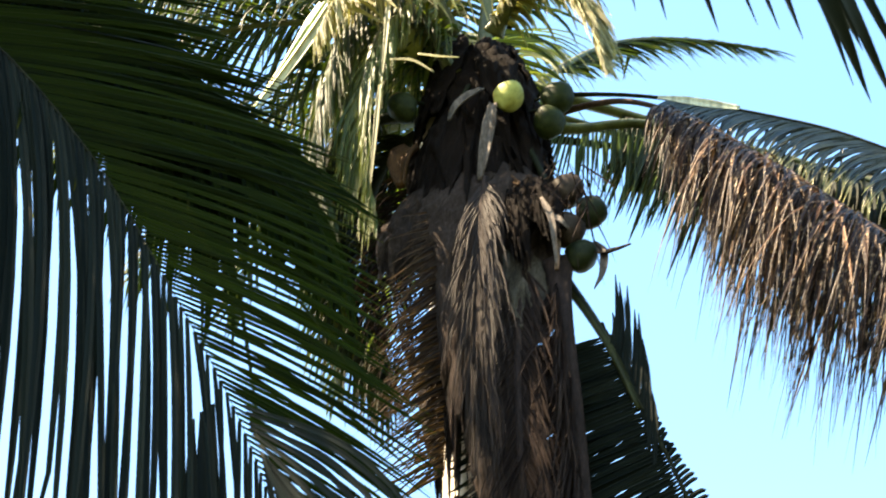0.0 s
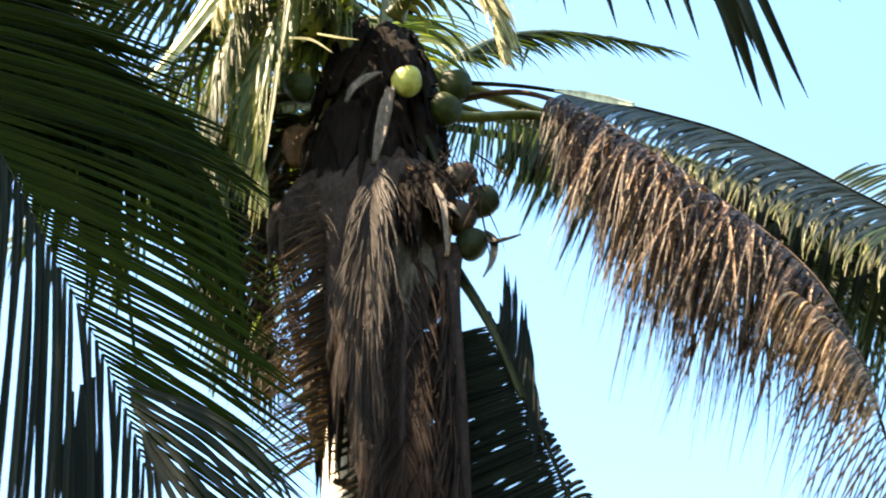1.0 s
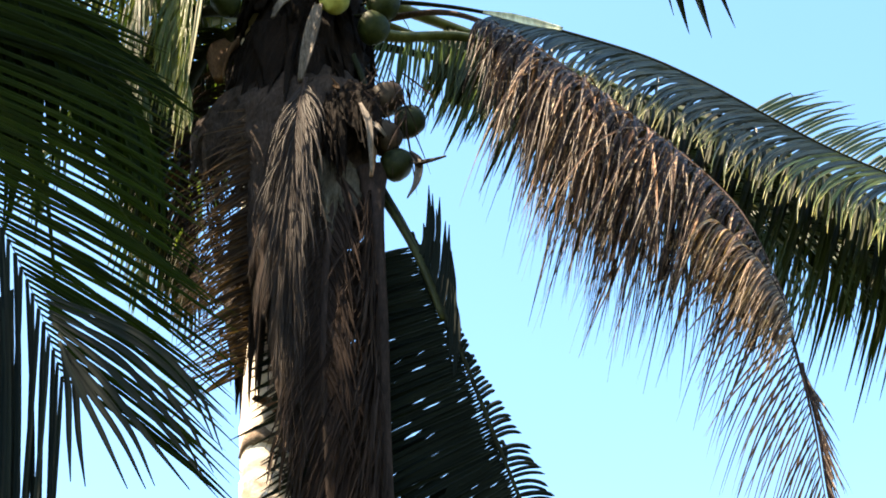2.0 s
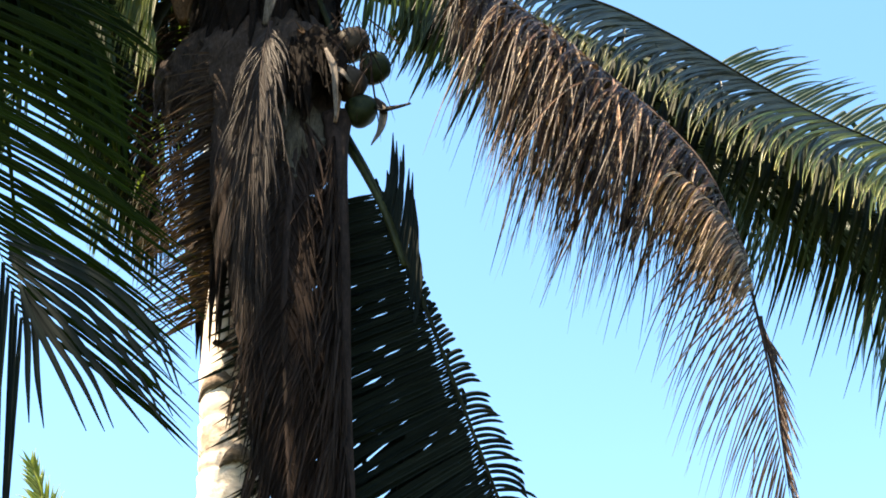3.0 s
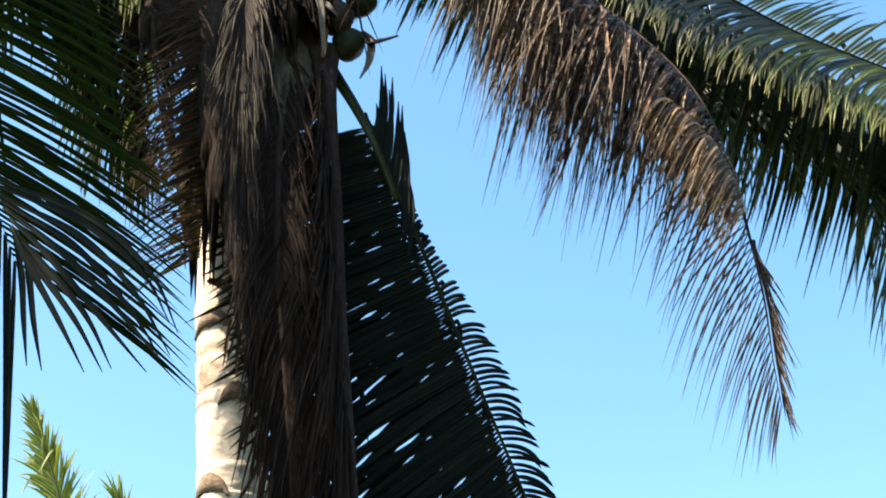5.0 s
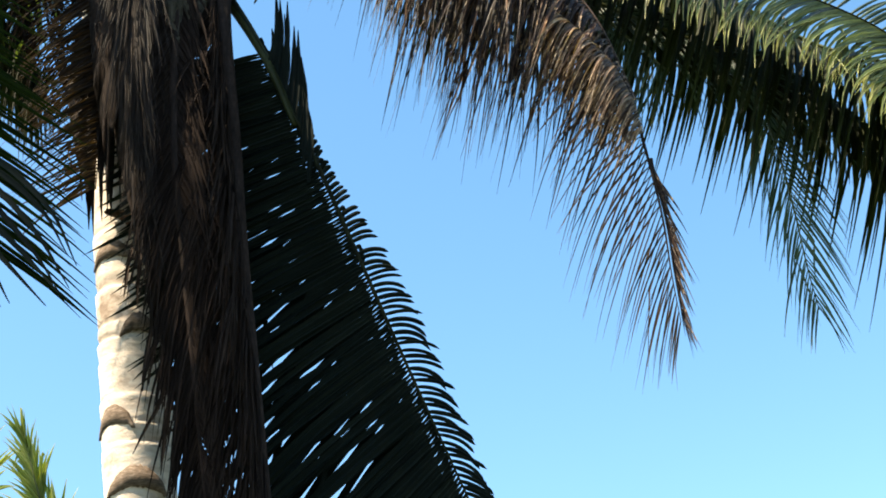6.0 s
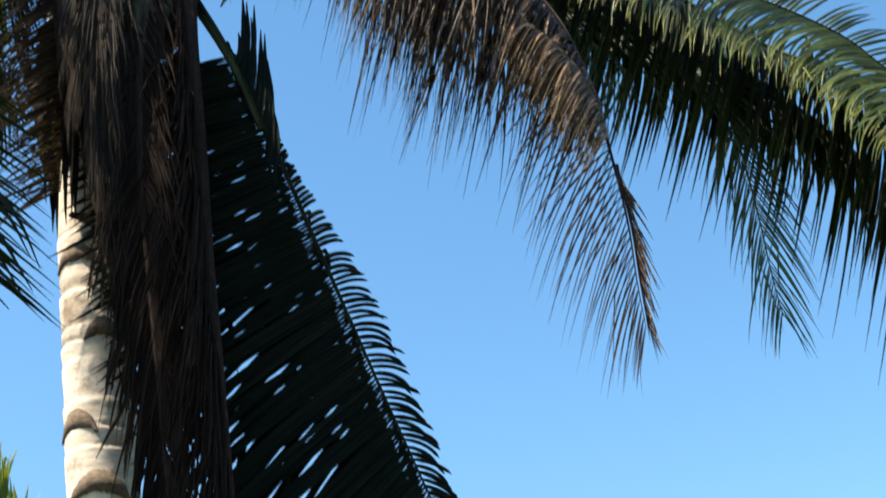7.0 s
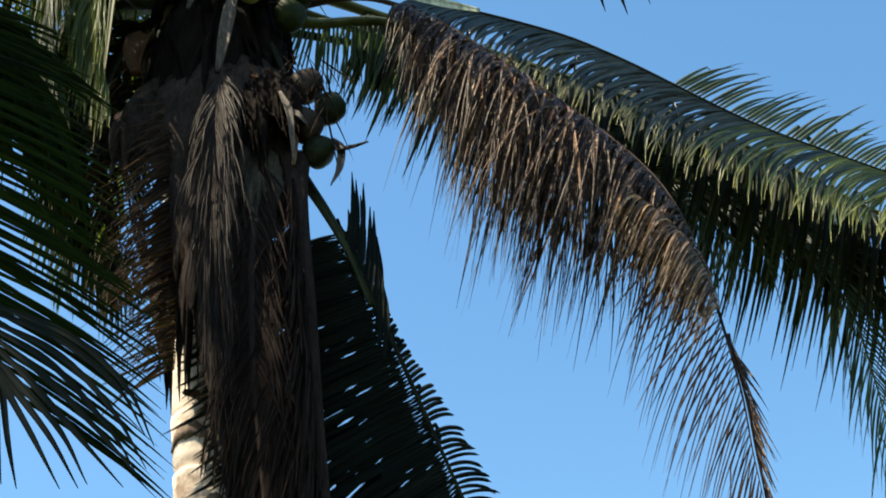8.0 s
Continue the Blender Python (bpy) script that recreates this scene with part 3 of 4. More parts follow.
# ---------------------------------------------------------------- the coconut palm
WAY = {
    "dead_right": [(-1.46, 6.75, 8.65), (-0.91, 6.6, 8.53), (-0.59, 6.5, 8.29), (-0.33, 6.4, 7.98), (0.24, 6.2, 7.12), (0.65, 6.05, 6.39), (0.81, 5.95, 5.7)],
    "dead_tip": [(0.68, 6.05, 6.13), (0.78, 6, 5.78), (0.81, 5.95, 5.38), (0.82, 5.9, 5.02), (0.81, 5.87, 4.72), (0.81, 5.85, 4.48)],
    "long_right": [(-1.48, 6.9, 9.05), (-0.71, 7.0, 8.93), (0.18, 7.1, 8.57), (0.68, 7.1, 8.2), (1.42, 7.1, 7.51), (2.26, 7.1, 6.89), (2.56, 7.1, 6.53), (2.95, 7.0, 5.81), (2.98, 6.9, 5.09)],
    "tip_right": [(-1.56, 7.05, 9.11), (-0.39, 7.4, 8.62), (0.83, 7.6, 7.65), (1.68, 7.7, 7.1), (1.8, 7.75, 6.64), (1.84, 7.8, 6.13), (1.84, 7.8, 5.71), (1.85, 7.8, 5.42)],
    "dark_right": [(-1.6, 7.1, 9.39), (-0.38, 7.5, 8.95), (1.08, 7.6, 8.05), (2.06, 7.6, 7.15), (2.34, 7.5, 6.9), (2.55, 7.5, 6.76), (2.72, 7.5, 6.42), (2.88, 7.5, 5.66)],
    "under_right": [(-1.49, 6.9, 8.81), (-1.21, 7.0, 8.76), (-0.75, 7.15, 8.83), (-0.22, 7.3, 8.56), (0.44, 7.4, 7.94), (0.96, 7.4, 7.23), (1.21, 7.4, 6.88)],
    "back_right": [(-1.53, 7.1, 9.27), (-1.33, 7.4, 9.81), (-1.07, 7.9, 10.51), (-0.74, 8.3, 10.93), (-0.36, 8.7, 11.23), (0.07, 9, 11.34)],
    "over_right": [(-1.52, 6.5, 9.29), (-1.18, 6.1, 9.41), (-0.78, 5.6, 8.99), (-0.3, 5.3, 8.55), (0.15, 5.2, 8.31), (0.57, 5.2, 8.15), (0.88, 5.2, 7.93)],
    "veil_left": [(-1.9, 6.6, 9.07), (-2.28, 6.4, 9.59), (-2.53, 6.25, 9.27), (-2.62, 6.15, 8.66), (-2.59, 6.1, 8.01), (-2.46, 6.1, 7.48)],
    "veil_right": [(-1.87, 6.5, 8.91), (-2.07, 6.3, 9.35), (-2.24, 6.1, 9.02), (-2.32, 6.05, 8.47), (-2.29, 6.05, 7.84), (-2.2, 6.05, 7.42)],
    "back_left": [(-1.95, 6.75, 9.35), (-2.58, 6.7, 10.46), (-3.46, 6.6, 10.97), (-4.33, 6.5, 10.88), (-4.95, 6.4, 10.19), (-5.3, 6.35, 9.41)],
    "behind_left": [(-2.13, 7.1, 9.21), (-2.83, 7.7, 9.76), (-3.18, 8.0, 9.36), (-3.28, 8.1, 8.6), (-3.13, 8.1, 7.77)],
    "dead_left": [(-1.74, 6.55, 8.02), (-1.8, 6.45, 7.6), (-1.82, 6.4, 7.06), (-1.84, 6.4, 6.51), (-1.85, 6.4, 6.12), (-1.87, 6.42, 5.86)],
    "dead_front": [(-1.67, 6.4, 7.89), (-1.65, 6.25, 7.15), (-1.66, 6.2, 6.52), (-1.64, 6.2, 5.98), (-1.58, 6.25, 5.45)],
    "dead_centre": [(-1.23, 6.39, 7.12), (-1.19, 6.29, 6.6), (-1.14, 6.24, 5.96), (-1.1, 6.19, 5.27), (-1.05, 6.14, 4.66), (-1, 6.09, 4.03), (-0.97, 6.09, 3.59)],
    "dark_hanging": [(-1.41, 6.65, 7.67), (-1.22, 6.55, 7.15), (-1.03, 6.5, 6.7), (-0.89, 6.5, 6.31), (-0.75, 6.5, 5.88), (-0.61, 6.5, 5.43), (-0.46, 6.5, 4.95), (-0.32, 6.5, 4.51), (-0.17, 6.5, 4.05), (-0.04, 6.5, 3.64)],
    "dark_behind": [(-1.43, 6.72, 7.74), (-1.24, 6.66, 7.24), (-1.05, 6.62, 6.79), (-0.91, 6.62, 6.4), (-0.76, 6.62, 5.95), (-0.62, 6.62, 5.5), (-0.47, 6.62, 5.01), (-0.33, 6.62, 4.56), (-0.17, 6.62, 4.1), (-0.04, 6.62, 3.68)],
    "near_a": [(-6.0, 3.6, 8.91), (-5.18, 3.9, 8.58), (-4.25, 4.1, 7.97), (-3.55, 4.3, 7.27), (-2.94, 4.4, 6.44), (-2.41, 4.45, 5.51), (-2.15, 4.5, 5.01), (-1.98, 4.5, 4.62)],
    "near_b": [(-6.0, 3.6, 8.91), (-4.89, 4.1, 8.95), (-3.87, 4.5, 8.22), (-3.01, 4.7, 7.45), (-2.47, 4.8, 6.93), (-2.16, 4.9, 6.61)],
    "near_c": [(-6.0, 3.6, 8.91), (-5.38, 4.0, 9.28), (-4.4, 4.3, 8.71), (-3.71, 4.6, 8.19), (-3.03, 4.7, 7.37), (-2.56, 4.8, 6.75)],
    "shag_right": [(-1.6, 6.45, 9.2), (-1.34, 6.2, 9.33), (-1.05, 6.0, 9.06), (-0.87, 5.85, 8.46), (-0.81, 5.8, 8.0)],
    "shag_left": [(-1.85, 6.4, 9.22), (-2.01, 6.15, 9.61), (-2.21, 5.95, 9.5), (-2.43, 5.85, 9.17), (-2.54, 5.8, 8.78)],
    "plume": [(-8.78, 22, 10.14), (-8.14, 22, 10.82), (-8.36, 22, 11.59), (-8.6, 21.9, 12.36), (-8.81, 21.8, 12.93), (-8.99, 21.7, 13.41)],
    "plume_low": [(-8.78, 22, 10.14), (-6.86, 21.9, 9.9), (-7.05, 21.9, 10.46), (-7.16, 21.8, 10.89), (-7.28, 21.8, 11.33), (-7.36, 21.7, 11.64)],
    "dead_inner": [(-1.4, 6.3, 7.15), (-1.43, 6.25, 6.42), (-1.42, 6.22, 5.8), (-1.38, 6.22, 5.24), (-1.33, 6.22, 4.59), (-1.29, 6.22, 4.06), (-1.26, 6.22, 3.65)],
    "curtain_left": [(-2.26, 6.8, 8.98), (-2.6, 6.9, 9.03), (-2.77, 6.95, 8.64), (-2.77, 7, 8), (-2.62, 7, 7.39), (-2.44, 7, 6.95)],
    "curtain_low": [(-2.14, 6.9, 8.91), (-2.42, 7, 8.86), (-2.6, 7.05, 8.45), (-2.6, 7.05, 7.89), (-2.51, 7.05, 7.4), (-2.39, 7.05, 7.01)],
    "sun_fan": [(-2.58, 5.85, 9.14), (-2.31, 5.8, 9.18), (-1.93, 5.75, 9.14), (-1.38, 5.7, 8.97)],
    "curtain_brown": [(-2.04, 6.85, 8.56), (-2.26, 6.95, 8.45), (-2.38, 7, 8.04), (-2.37, 7, 7.6), (-2.3, 7, 7.17), (-2.2, 7, 6.83)],
    "dead_mound": [(-1.62, 6.3, 7.79), (-1.61, 6.16, 7.4), (-1.61, 6.12, 7), (-1.61, 6.12, 6.57), (-1.58, 6.14, 6.18)],
    "dark_back": [(-1.6, 7.15, 8.95), (-0.6, 7.6, 8.95), (0.78, 7.8, 8.56), (1.2, 7.9, 8.1), (1.56, 7.9, 7.58), (1.92, 7.9, 7.18), (2.25, 7.8, 6.78), (2.56, 7.8, 6.35)],
}
palm = thing("coconut_palm", (-1.61, 6.77, 0), "tall coconut palm with green and dead brown hanging fronds", "palm tree")
trunk(palm, (-1.61, 6.77, 0.0), 8.7, 0.166, lean=(-0.42, 0))



def leaf_scar(z, middle, half, tall, seed):
    """A dark crescent lying on the bark, for leaf scars and for painted dapples of shade."""
    rng = np.random.default_rng(seed)
    u = z / 8.7
    cx, cy, r0 = -1.61 - 0.42 * u * u, 6.77, 0.166 * (1 + 0.06 * (1 - u)) + 0.012
    n, rows = 26, []
    for i in range(n + 1):
        q = i / n * 2 - 1
        a = radians(middle + half * q)
        h = tall * (1 - q * q) ** 0.7 + 0.004
        z0 = z + 0.035 * (1 - q * q) + rng.normal(0, 0.003)
        for dz, dr in ((0.0, -0.02), (0.0, 0.0), (h * 0.45, 0.002), (h, 0.0), (h, -0.02)):
            rows.append((cx + (r0 + dr) * math.cos(a), cy + (r0 + dr) * math.sin(a), z0 + dz))
    f = [(5 * i + k, 5 * i + k + 1, 5 * i + k + 6, 5 * i + k + 5) for i in range(n) for k in range(4)]
    return part("leaf_scar", rows, f, M_SCAR_SHADE, palm, "dark crescent on the trunk, leaf scar and painted shade")


# a leaf scar, and dark lenses that imitate dappled shade
for z, middle, half, tall, seed in ((4.62, -120, 40, 0.1, 1), (4.29, -84, 50, 0.1, 4), (5.11, -68, 30, 0.09, 5), (5.54, -112, 44, 0.09, 6)):
    leaf_scar(z, middle, half, tall, seed)
GREEN, DEADF = "arching green palm frond", "dead brown hanging palm frond"
frond(palm, WAY["dead_right"], M_DEAD, M_RACHIS, DEADF, n=470, length=1.3, width=0.0195, start=0.25, sparse=(0.72, 0.5), sweep=(80, 62), hang=(7, 15), down=(-0.12, 0, -1), lean_end=(-0.4, 0, -1),
      rows=((-0.5, -0.9, 0.08), (-0.1, 0.8, 0.1)), thick=0.026, base=0.35, tail=0.22, ragged=0.13, curl=1.7, broken=0.16, twist=1.6, jitter=0.7, uneven=0.8, seed=11)
# darker brown than the rest, to imitate leaflets silhouetted against the sky
frond(palm, WAY["dead_tip"], M_RUST, M_STEM_BROWN, "dead brown leaflets along a drooping midrib", n=36, length=0.85, width=0.013, start=0.02, sweep=(62, 20), hang=(0.5, 1.0), down=(-0.12, 0, -1), base=1.0, tail=0.35, thick=0.011, jitter=0.1, curl=0.06, ragged=0.1, twist=0.2, rows=((-0.85, -0.5, -0.1), (-0.8, 0.6, -0.1)), seed=34)
frond(palm, [(x + 0.015, y + 0.02, z) for x, y, z in WAY["dead_tip"][2:]], M_DEAD, M_STEM_BROWN, "dead leaflets folded against the midrib", n=30, length=0.3, width=0.013, start=0.05, sweep=(12, 8), hang=(0.2, 0.5), base=0.9, tail=0.5, thick=0.006, jitter=0.6, rows=((0.8, -0.5, -0.1), (0.6, 0.6, -0.1)), seed=35)
# extra frond added over the bend to brighten it as the sun would
frond(palm, [(0.44, 5.98, 6.36), (0.61, 5.9, 6.08), (0.72, 5.84, 5.83), (0.78, 5.82, 5.6), (0.8, 5.82, 5.43)], M_GLINT, M_STEM_BROWN, "added pale leaflets for sun glints at the bend of a dead frond", n=66, length=0.44, width=0.0135, start=0.16, sweep=(78, 66), hang=(4, 9), down=(-0.45, 0, -1), rows=((-0.5, -1, 0.15), (-0.9, -0.5, 0.1)), base=0.7, tail=0.7, thick=0.008, curl=1.4, broken=0.1, twist=1.5, jitter=0.7, uneven=0.8, seed=46)
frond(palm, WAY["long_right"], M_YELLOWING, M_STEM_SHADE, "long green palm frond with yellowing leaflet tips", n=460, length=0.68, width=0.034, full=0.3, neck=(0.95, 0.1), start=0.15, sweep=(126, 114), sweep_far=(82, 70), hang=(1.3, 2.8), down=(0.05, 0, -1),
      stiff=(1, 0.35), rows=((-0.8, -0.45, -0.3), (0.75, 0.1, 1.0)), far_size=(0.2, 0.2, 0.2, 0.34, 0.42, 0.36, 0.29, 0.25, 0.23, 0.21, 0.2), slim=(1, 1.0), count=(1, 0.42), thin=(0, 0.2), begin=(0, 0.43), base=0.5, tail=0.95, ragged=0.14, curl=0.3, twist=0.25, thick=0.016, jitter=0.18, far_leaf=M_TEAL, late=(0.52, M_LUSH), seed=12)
frond(palm, WAY["tip_right"], M_TEAL, M_STEM, GREEN, n=115, length=0.85, width=0.022, start=0.2, sweep=(50, 24), hang=(0.5, 1.4), rows=((-1, -0.5, -0.2), (1, 0.3, 0.2)), scale=(1.2, 1.2), tail=0.35, curl=0.2, jitter=0.3, thick=0.03, seed=13)
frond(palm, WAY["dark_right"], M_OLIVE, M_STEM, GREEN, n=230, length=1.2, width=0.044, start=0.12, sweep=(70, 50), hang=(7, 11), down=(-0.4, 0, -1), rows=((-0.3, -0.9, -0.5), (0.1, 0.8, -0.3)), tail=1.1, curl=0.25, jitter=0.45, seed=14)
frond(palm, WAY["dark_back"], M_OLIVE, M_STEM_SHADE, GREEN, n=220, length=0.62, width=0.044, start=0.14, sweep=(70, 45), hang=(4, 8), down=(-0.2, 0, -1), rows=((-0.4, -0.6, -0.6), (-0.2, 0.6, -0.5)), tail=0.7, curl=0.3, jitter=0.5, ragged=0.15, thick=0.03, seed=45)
frond(palm, WAY["under_right"], M_TEAL, M_STEM, GREEN, n=110, length=0.7, width=0.019, start=0.06, sweep=(104, 60), hang=(0.2, 0.7), rows=((-0.9, -0.1, -0.3), (0.1, 0.5, -0.6)), tail=0.75, jitter=0.35, seed=15)
frond(palm, WAY["back_right"], M_GREEN, M_STEM, GREEN, n=120, length=0.5, width=0.045, start=0.15, sweep=(24, 8), hang=(0.6, 1.6), rows=((0.2, -0.3, -1), (0, 0.6, 1)), scale=(1, 0.4), tail=0.6, seed=16)
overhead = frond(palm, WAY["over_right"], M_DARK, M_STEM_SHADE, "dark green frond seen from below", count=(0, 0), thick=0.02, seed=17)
for wide, way in (
    (0.045, [(-0.79, 5.2, 8.35), (-0.82, 5.7, 8.62), (-0.87, 6.3, 9.0)]),
    (0.045, [(-0.6, 5.22, 8.48), (-0.63, 5.72, 8.7), (-0.66, 6.32, 8.99)]),
    (0.045, [(-0.47, 5.24, 8.49), (-0.48, 5.74, 8.64), (-0.48, 6.34, 8.87)]),
    (0.055, [(-0.28, 5.2, 8.42), (-0.23, 5.7, 8.48), (-0.18, 6.3, 8.63)]),
    (0.045, [(-0.13, 5.22, 8.4), (-0.04, 5.72, 8.51), (0.05, 6.32, 8.65)]),
    (0.05, [(-0.01, 5.24, 8.4), (0.08, 5.74, 8.45), (0.17, 6.34, 8.59)]),
    (0.05, [(0.09, 5.2, 8.32), (0.2, 5.7, 8.28), (0.29, 6.3, 8.43)]),
    (0.11, [(0.21, 5.22, 8.32), (0.44, 5.72, 7.97), (0.58, 6.32, 7.84)]),
    (0.065, [(0.19, 5.24, 8.34), (0.38, 5.74, 8.24), (0.51, 6.34, 8.02)]),
    (0.09, [(0.29, 5.2, 8.26), (0.45, 5.7, 8.22), (0.6, 6.3, 8.24)]),
    (0.075, [(0.38, 5.22, 8.26), (0.57, 5.72, 7.71), (0.7, 6.32, 7.79)]),
    (0.06, [(0.45, 5.24, 8.25), (0.66, 5.74, 7.87), (0.84, 6.34, 7.87)]),
    (0.05, [(0.79, 5.2, 8.04), (0.95, 5.7, 8.25), (1.13, 6.3, 8.59)])):
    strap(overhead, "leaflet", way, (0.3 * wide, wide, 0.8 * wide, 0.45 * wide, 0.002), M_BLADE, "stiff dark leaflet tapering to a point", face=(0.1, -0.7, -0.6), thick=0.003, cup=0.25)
frond(palm, WAY["veil_left"], M_GREEN, M_STEM, GREEN, n=140, length=0.85, width=0.03, start=0.1, sweep=(65, 30), hang=(6, 10), down=(0.1, 0, -1), curl=0.8, jitter=1.0, seed=18)
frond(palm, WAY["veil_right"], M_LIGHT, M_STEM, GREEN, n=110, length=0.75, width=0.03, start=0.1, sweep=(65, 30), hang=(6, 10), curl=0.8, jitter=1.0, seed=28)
frond(palm, WAY["back_left"], M_GREEN, M_STEM, GREEN, n=190, length=1.1, width=0.045, start=0.1, sweep=(70, 35), hang=(4, 8), seed=19)
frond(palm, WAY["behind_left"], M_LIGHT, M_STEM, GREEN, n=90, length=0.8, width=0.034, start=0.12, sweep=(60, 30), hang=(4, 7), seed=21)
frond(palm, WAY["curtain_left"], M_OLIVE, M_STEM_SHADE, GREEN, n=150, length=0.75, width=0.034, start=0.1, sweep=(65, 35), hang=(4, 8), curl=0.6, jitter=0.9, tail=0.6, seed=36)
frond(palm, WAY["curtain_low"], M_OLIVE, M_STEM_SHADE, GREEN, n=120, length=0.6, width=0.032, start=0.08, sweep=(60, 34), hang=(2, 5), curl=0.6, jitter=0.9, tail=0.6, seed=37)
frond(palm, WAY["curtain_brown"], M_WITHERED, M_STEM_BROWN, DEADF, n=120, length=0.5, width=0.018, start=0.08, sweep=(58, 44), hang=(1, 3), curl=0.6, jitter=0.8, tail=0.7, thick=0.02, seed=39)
frond(palm, WAY["dead_left"], M_RUST, M_FIBRE, DEADF, n=110, length=0.56, width=0.02, start=0.05, sweep=(40, 54), hang=(0.2, 0.6), rows=((-1, -0.2, -0.2), (-0.7, -0.7, -0.3)), ragged=0.22, curl=0.6, jitter=0.5, tail=0.75, thick=0.02, seed=22)
frond(palm, WAY["dead_front"], M_ASH, M_FIBRE, DEADF, n=150, length=0.75, width=0.0085, start=0.05, sweep=(26, 14), hang=(2, 5), rows=((0.4, -1, 0), (1, -0.3, 0)), curl=0.4, tail=0.8, jitter=0.6, thick=0.008, seed=23)
frond(palm, WAY["dead_mound"], M_MOUND, M_STEM_BROWN, DEADF, n=170, length=0.62, width=0.014, start=0.04, sweep=(26, 10), hang=(2, 4.5), rows=((-1, -0.15, 0), (1, -0.15, 0)), curl=0.5, tail=0.8, thick=0.009, jitter=0.7, seed=44)
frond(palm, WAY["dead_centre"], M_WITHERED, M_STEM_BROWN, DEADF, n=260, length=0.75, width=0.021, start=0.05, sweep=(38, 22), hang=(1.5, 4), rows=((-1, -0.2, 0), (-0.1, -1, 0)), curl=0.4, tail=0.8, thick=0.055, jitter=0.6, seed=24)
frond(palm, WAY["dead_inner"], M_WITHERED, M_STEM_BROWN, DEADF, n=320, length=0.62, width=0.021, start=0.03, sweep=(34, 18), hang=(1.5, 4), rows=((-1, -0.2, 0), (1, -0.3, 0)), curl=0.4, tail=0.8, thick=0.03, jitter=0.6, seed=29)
frond(palm, WAY["dark_hanging"], M_DARK, M_STEM_SHADE, "shaded green hanging palm frond", n=146, length=1.15, width=0.0295, twist=0.14, start=0.26, sweep=(97, 58), hang=(0.2, 0.5), rows=((-1, -0.08, -0.1), (0.85, 0.35, 0.3)), far_size=(0.12, 0.07, 0.085, 0.16, 0.2, 0.2, 0.18, 0.16), count=(1, 0.65), slim=(1, 0.85), base=0.72, tail=0.95, ragged=0.05, missing=0.0, broken=0.03, curl=0.09, thick=0.028, jitter=0.2, full=0.85, slender=0.05, stiff=(1, 4.5), neck=(0.4, 0.14), uneven=0.3, sweep_far=(165, 40), seed=25)
frond(palm, WAY["dark_behind"], M_DARK, M_STEM_SHADE, "shaded green hanging palm frond", n=150, length=1.15, width=0.0285, twist=0.14, start=0.26, sweep=(84, 46), hang=(0.2, 0.5), rows=((-1, -0.04, -0.1), (0.8, 0.5, 0.3)), base=0.72, tail=0.95, ragged=0.05, missing=0.0, broken=0.03, curl=0.09, thick=0.01, jitter=0.2, full=0.85, slender=0.08, count=(1, 0), neck=(0.4, 0.14), uneven=0.3, seed=33)
frond(palm, WAY["shag_right"], M_SHAG, M_STEM, GREEN, n=190, length=0.45, width=0.03, start=0.05, sweep=(65, 30), hang=(5, 9), down=(0.25, 0, -1), curl=2.2, jitter=1.6, seed=26)
frond(palm, WAY["shag_left"], M_SHAG, M_STEM, GREEN, n=80, length=0.65, width=0.03, start=0.05, sweep=(65, 30), hang=(4, 8), down=(0.2, 0, -1), curl=1.6, jitter=1.4, seed=27)
frond(palm, WAY["sun_fan"], M_SHAG, M_STEM, "frond with pale sunlit leaflets", n=17, length=0.48, width=0.036, start=0.04, sweep=(52, 46), hang=(0.2, 0.6), rows=((0.1, -0.2, -1), (0.1, 0.5, -1)), base=0.9, tail=0.8, curl=0.2, jitter=0.8, twist=0.6, thick=0.015, count=(1, 0.7), seed=38)
# upper crown leaves, largely above the view, added to shade the rest
for i, (turn, rise, reach) in enumerate(((-62, 2.3, 3.4), (172, 2.4, 3.4), (140, 2.0, 3.4), (120, 1.3, 3.2), (155, 1.2, 3.4), (100, 1.7, 2.6), (-175, 1.0, 3.2))):
    c, q = math.cos(radians(turn)), math.sin(radians(turn))
    frond(palm, [(-1.78 + c * r, 6.77 + q * r, 9.0 + h) for r, h in ((0.05, 0), (0.16 * reach, 0.6 * rise), (0.45 * reach, rise), (0.8 * reach, 0.8 * rise), (1.05 * reach, 0.25 * rise))],
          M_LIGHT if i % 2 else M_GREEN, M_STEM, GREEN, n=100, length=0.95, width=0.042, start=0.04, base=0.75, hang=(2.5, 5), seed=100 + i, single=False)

for i in range(12):
    a = i * 2.4
    rim = np.array((math.cos(a), math.sin(a), 0))
    mid = np.array((-1.78, 6.77, 8.95 - 0.05 * (i % 5))) + rim * 0.2
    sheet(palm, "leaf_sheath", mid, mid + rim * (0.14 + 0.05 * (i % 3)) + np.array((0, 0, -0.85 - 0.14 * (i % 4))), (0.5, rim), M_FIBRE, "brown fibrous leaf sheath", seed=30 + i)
for i in range(11):
    a = i * 2.4 + 0.7
    rim = np.array((math.cos(a), math.sin(a), 0))
    mid = np.array((-1.78, 6.77, 9.42 - 0.06 * (i % 4))) + rim * (0.16 + 0.03 * (i % 3))
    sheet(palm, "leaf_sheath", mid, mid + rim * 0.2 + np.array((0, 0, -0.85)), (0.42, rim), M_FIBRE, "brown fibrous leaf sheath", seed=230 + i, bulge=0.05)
sheet(palm, "fibre_mat", (-1.72, 6.46, 8.0), (-1.68, 6.34, 6.95), (0.86, (0, -1, 0)), M_MAT, "domed brown fibrous sheath", seed=58, ragged=0.14, bulge=0.16, narrow=0.6)
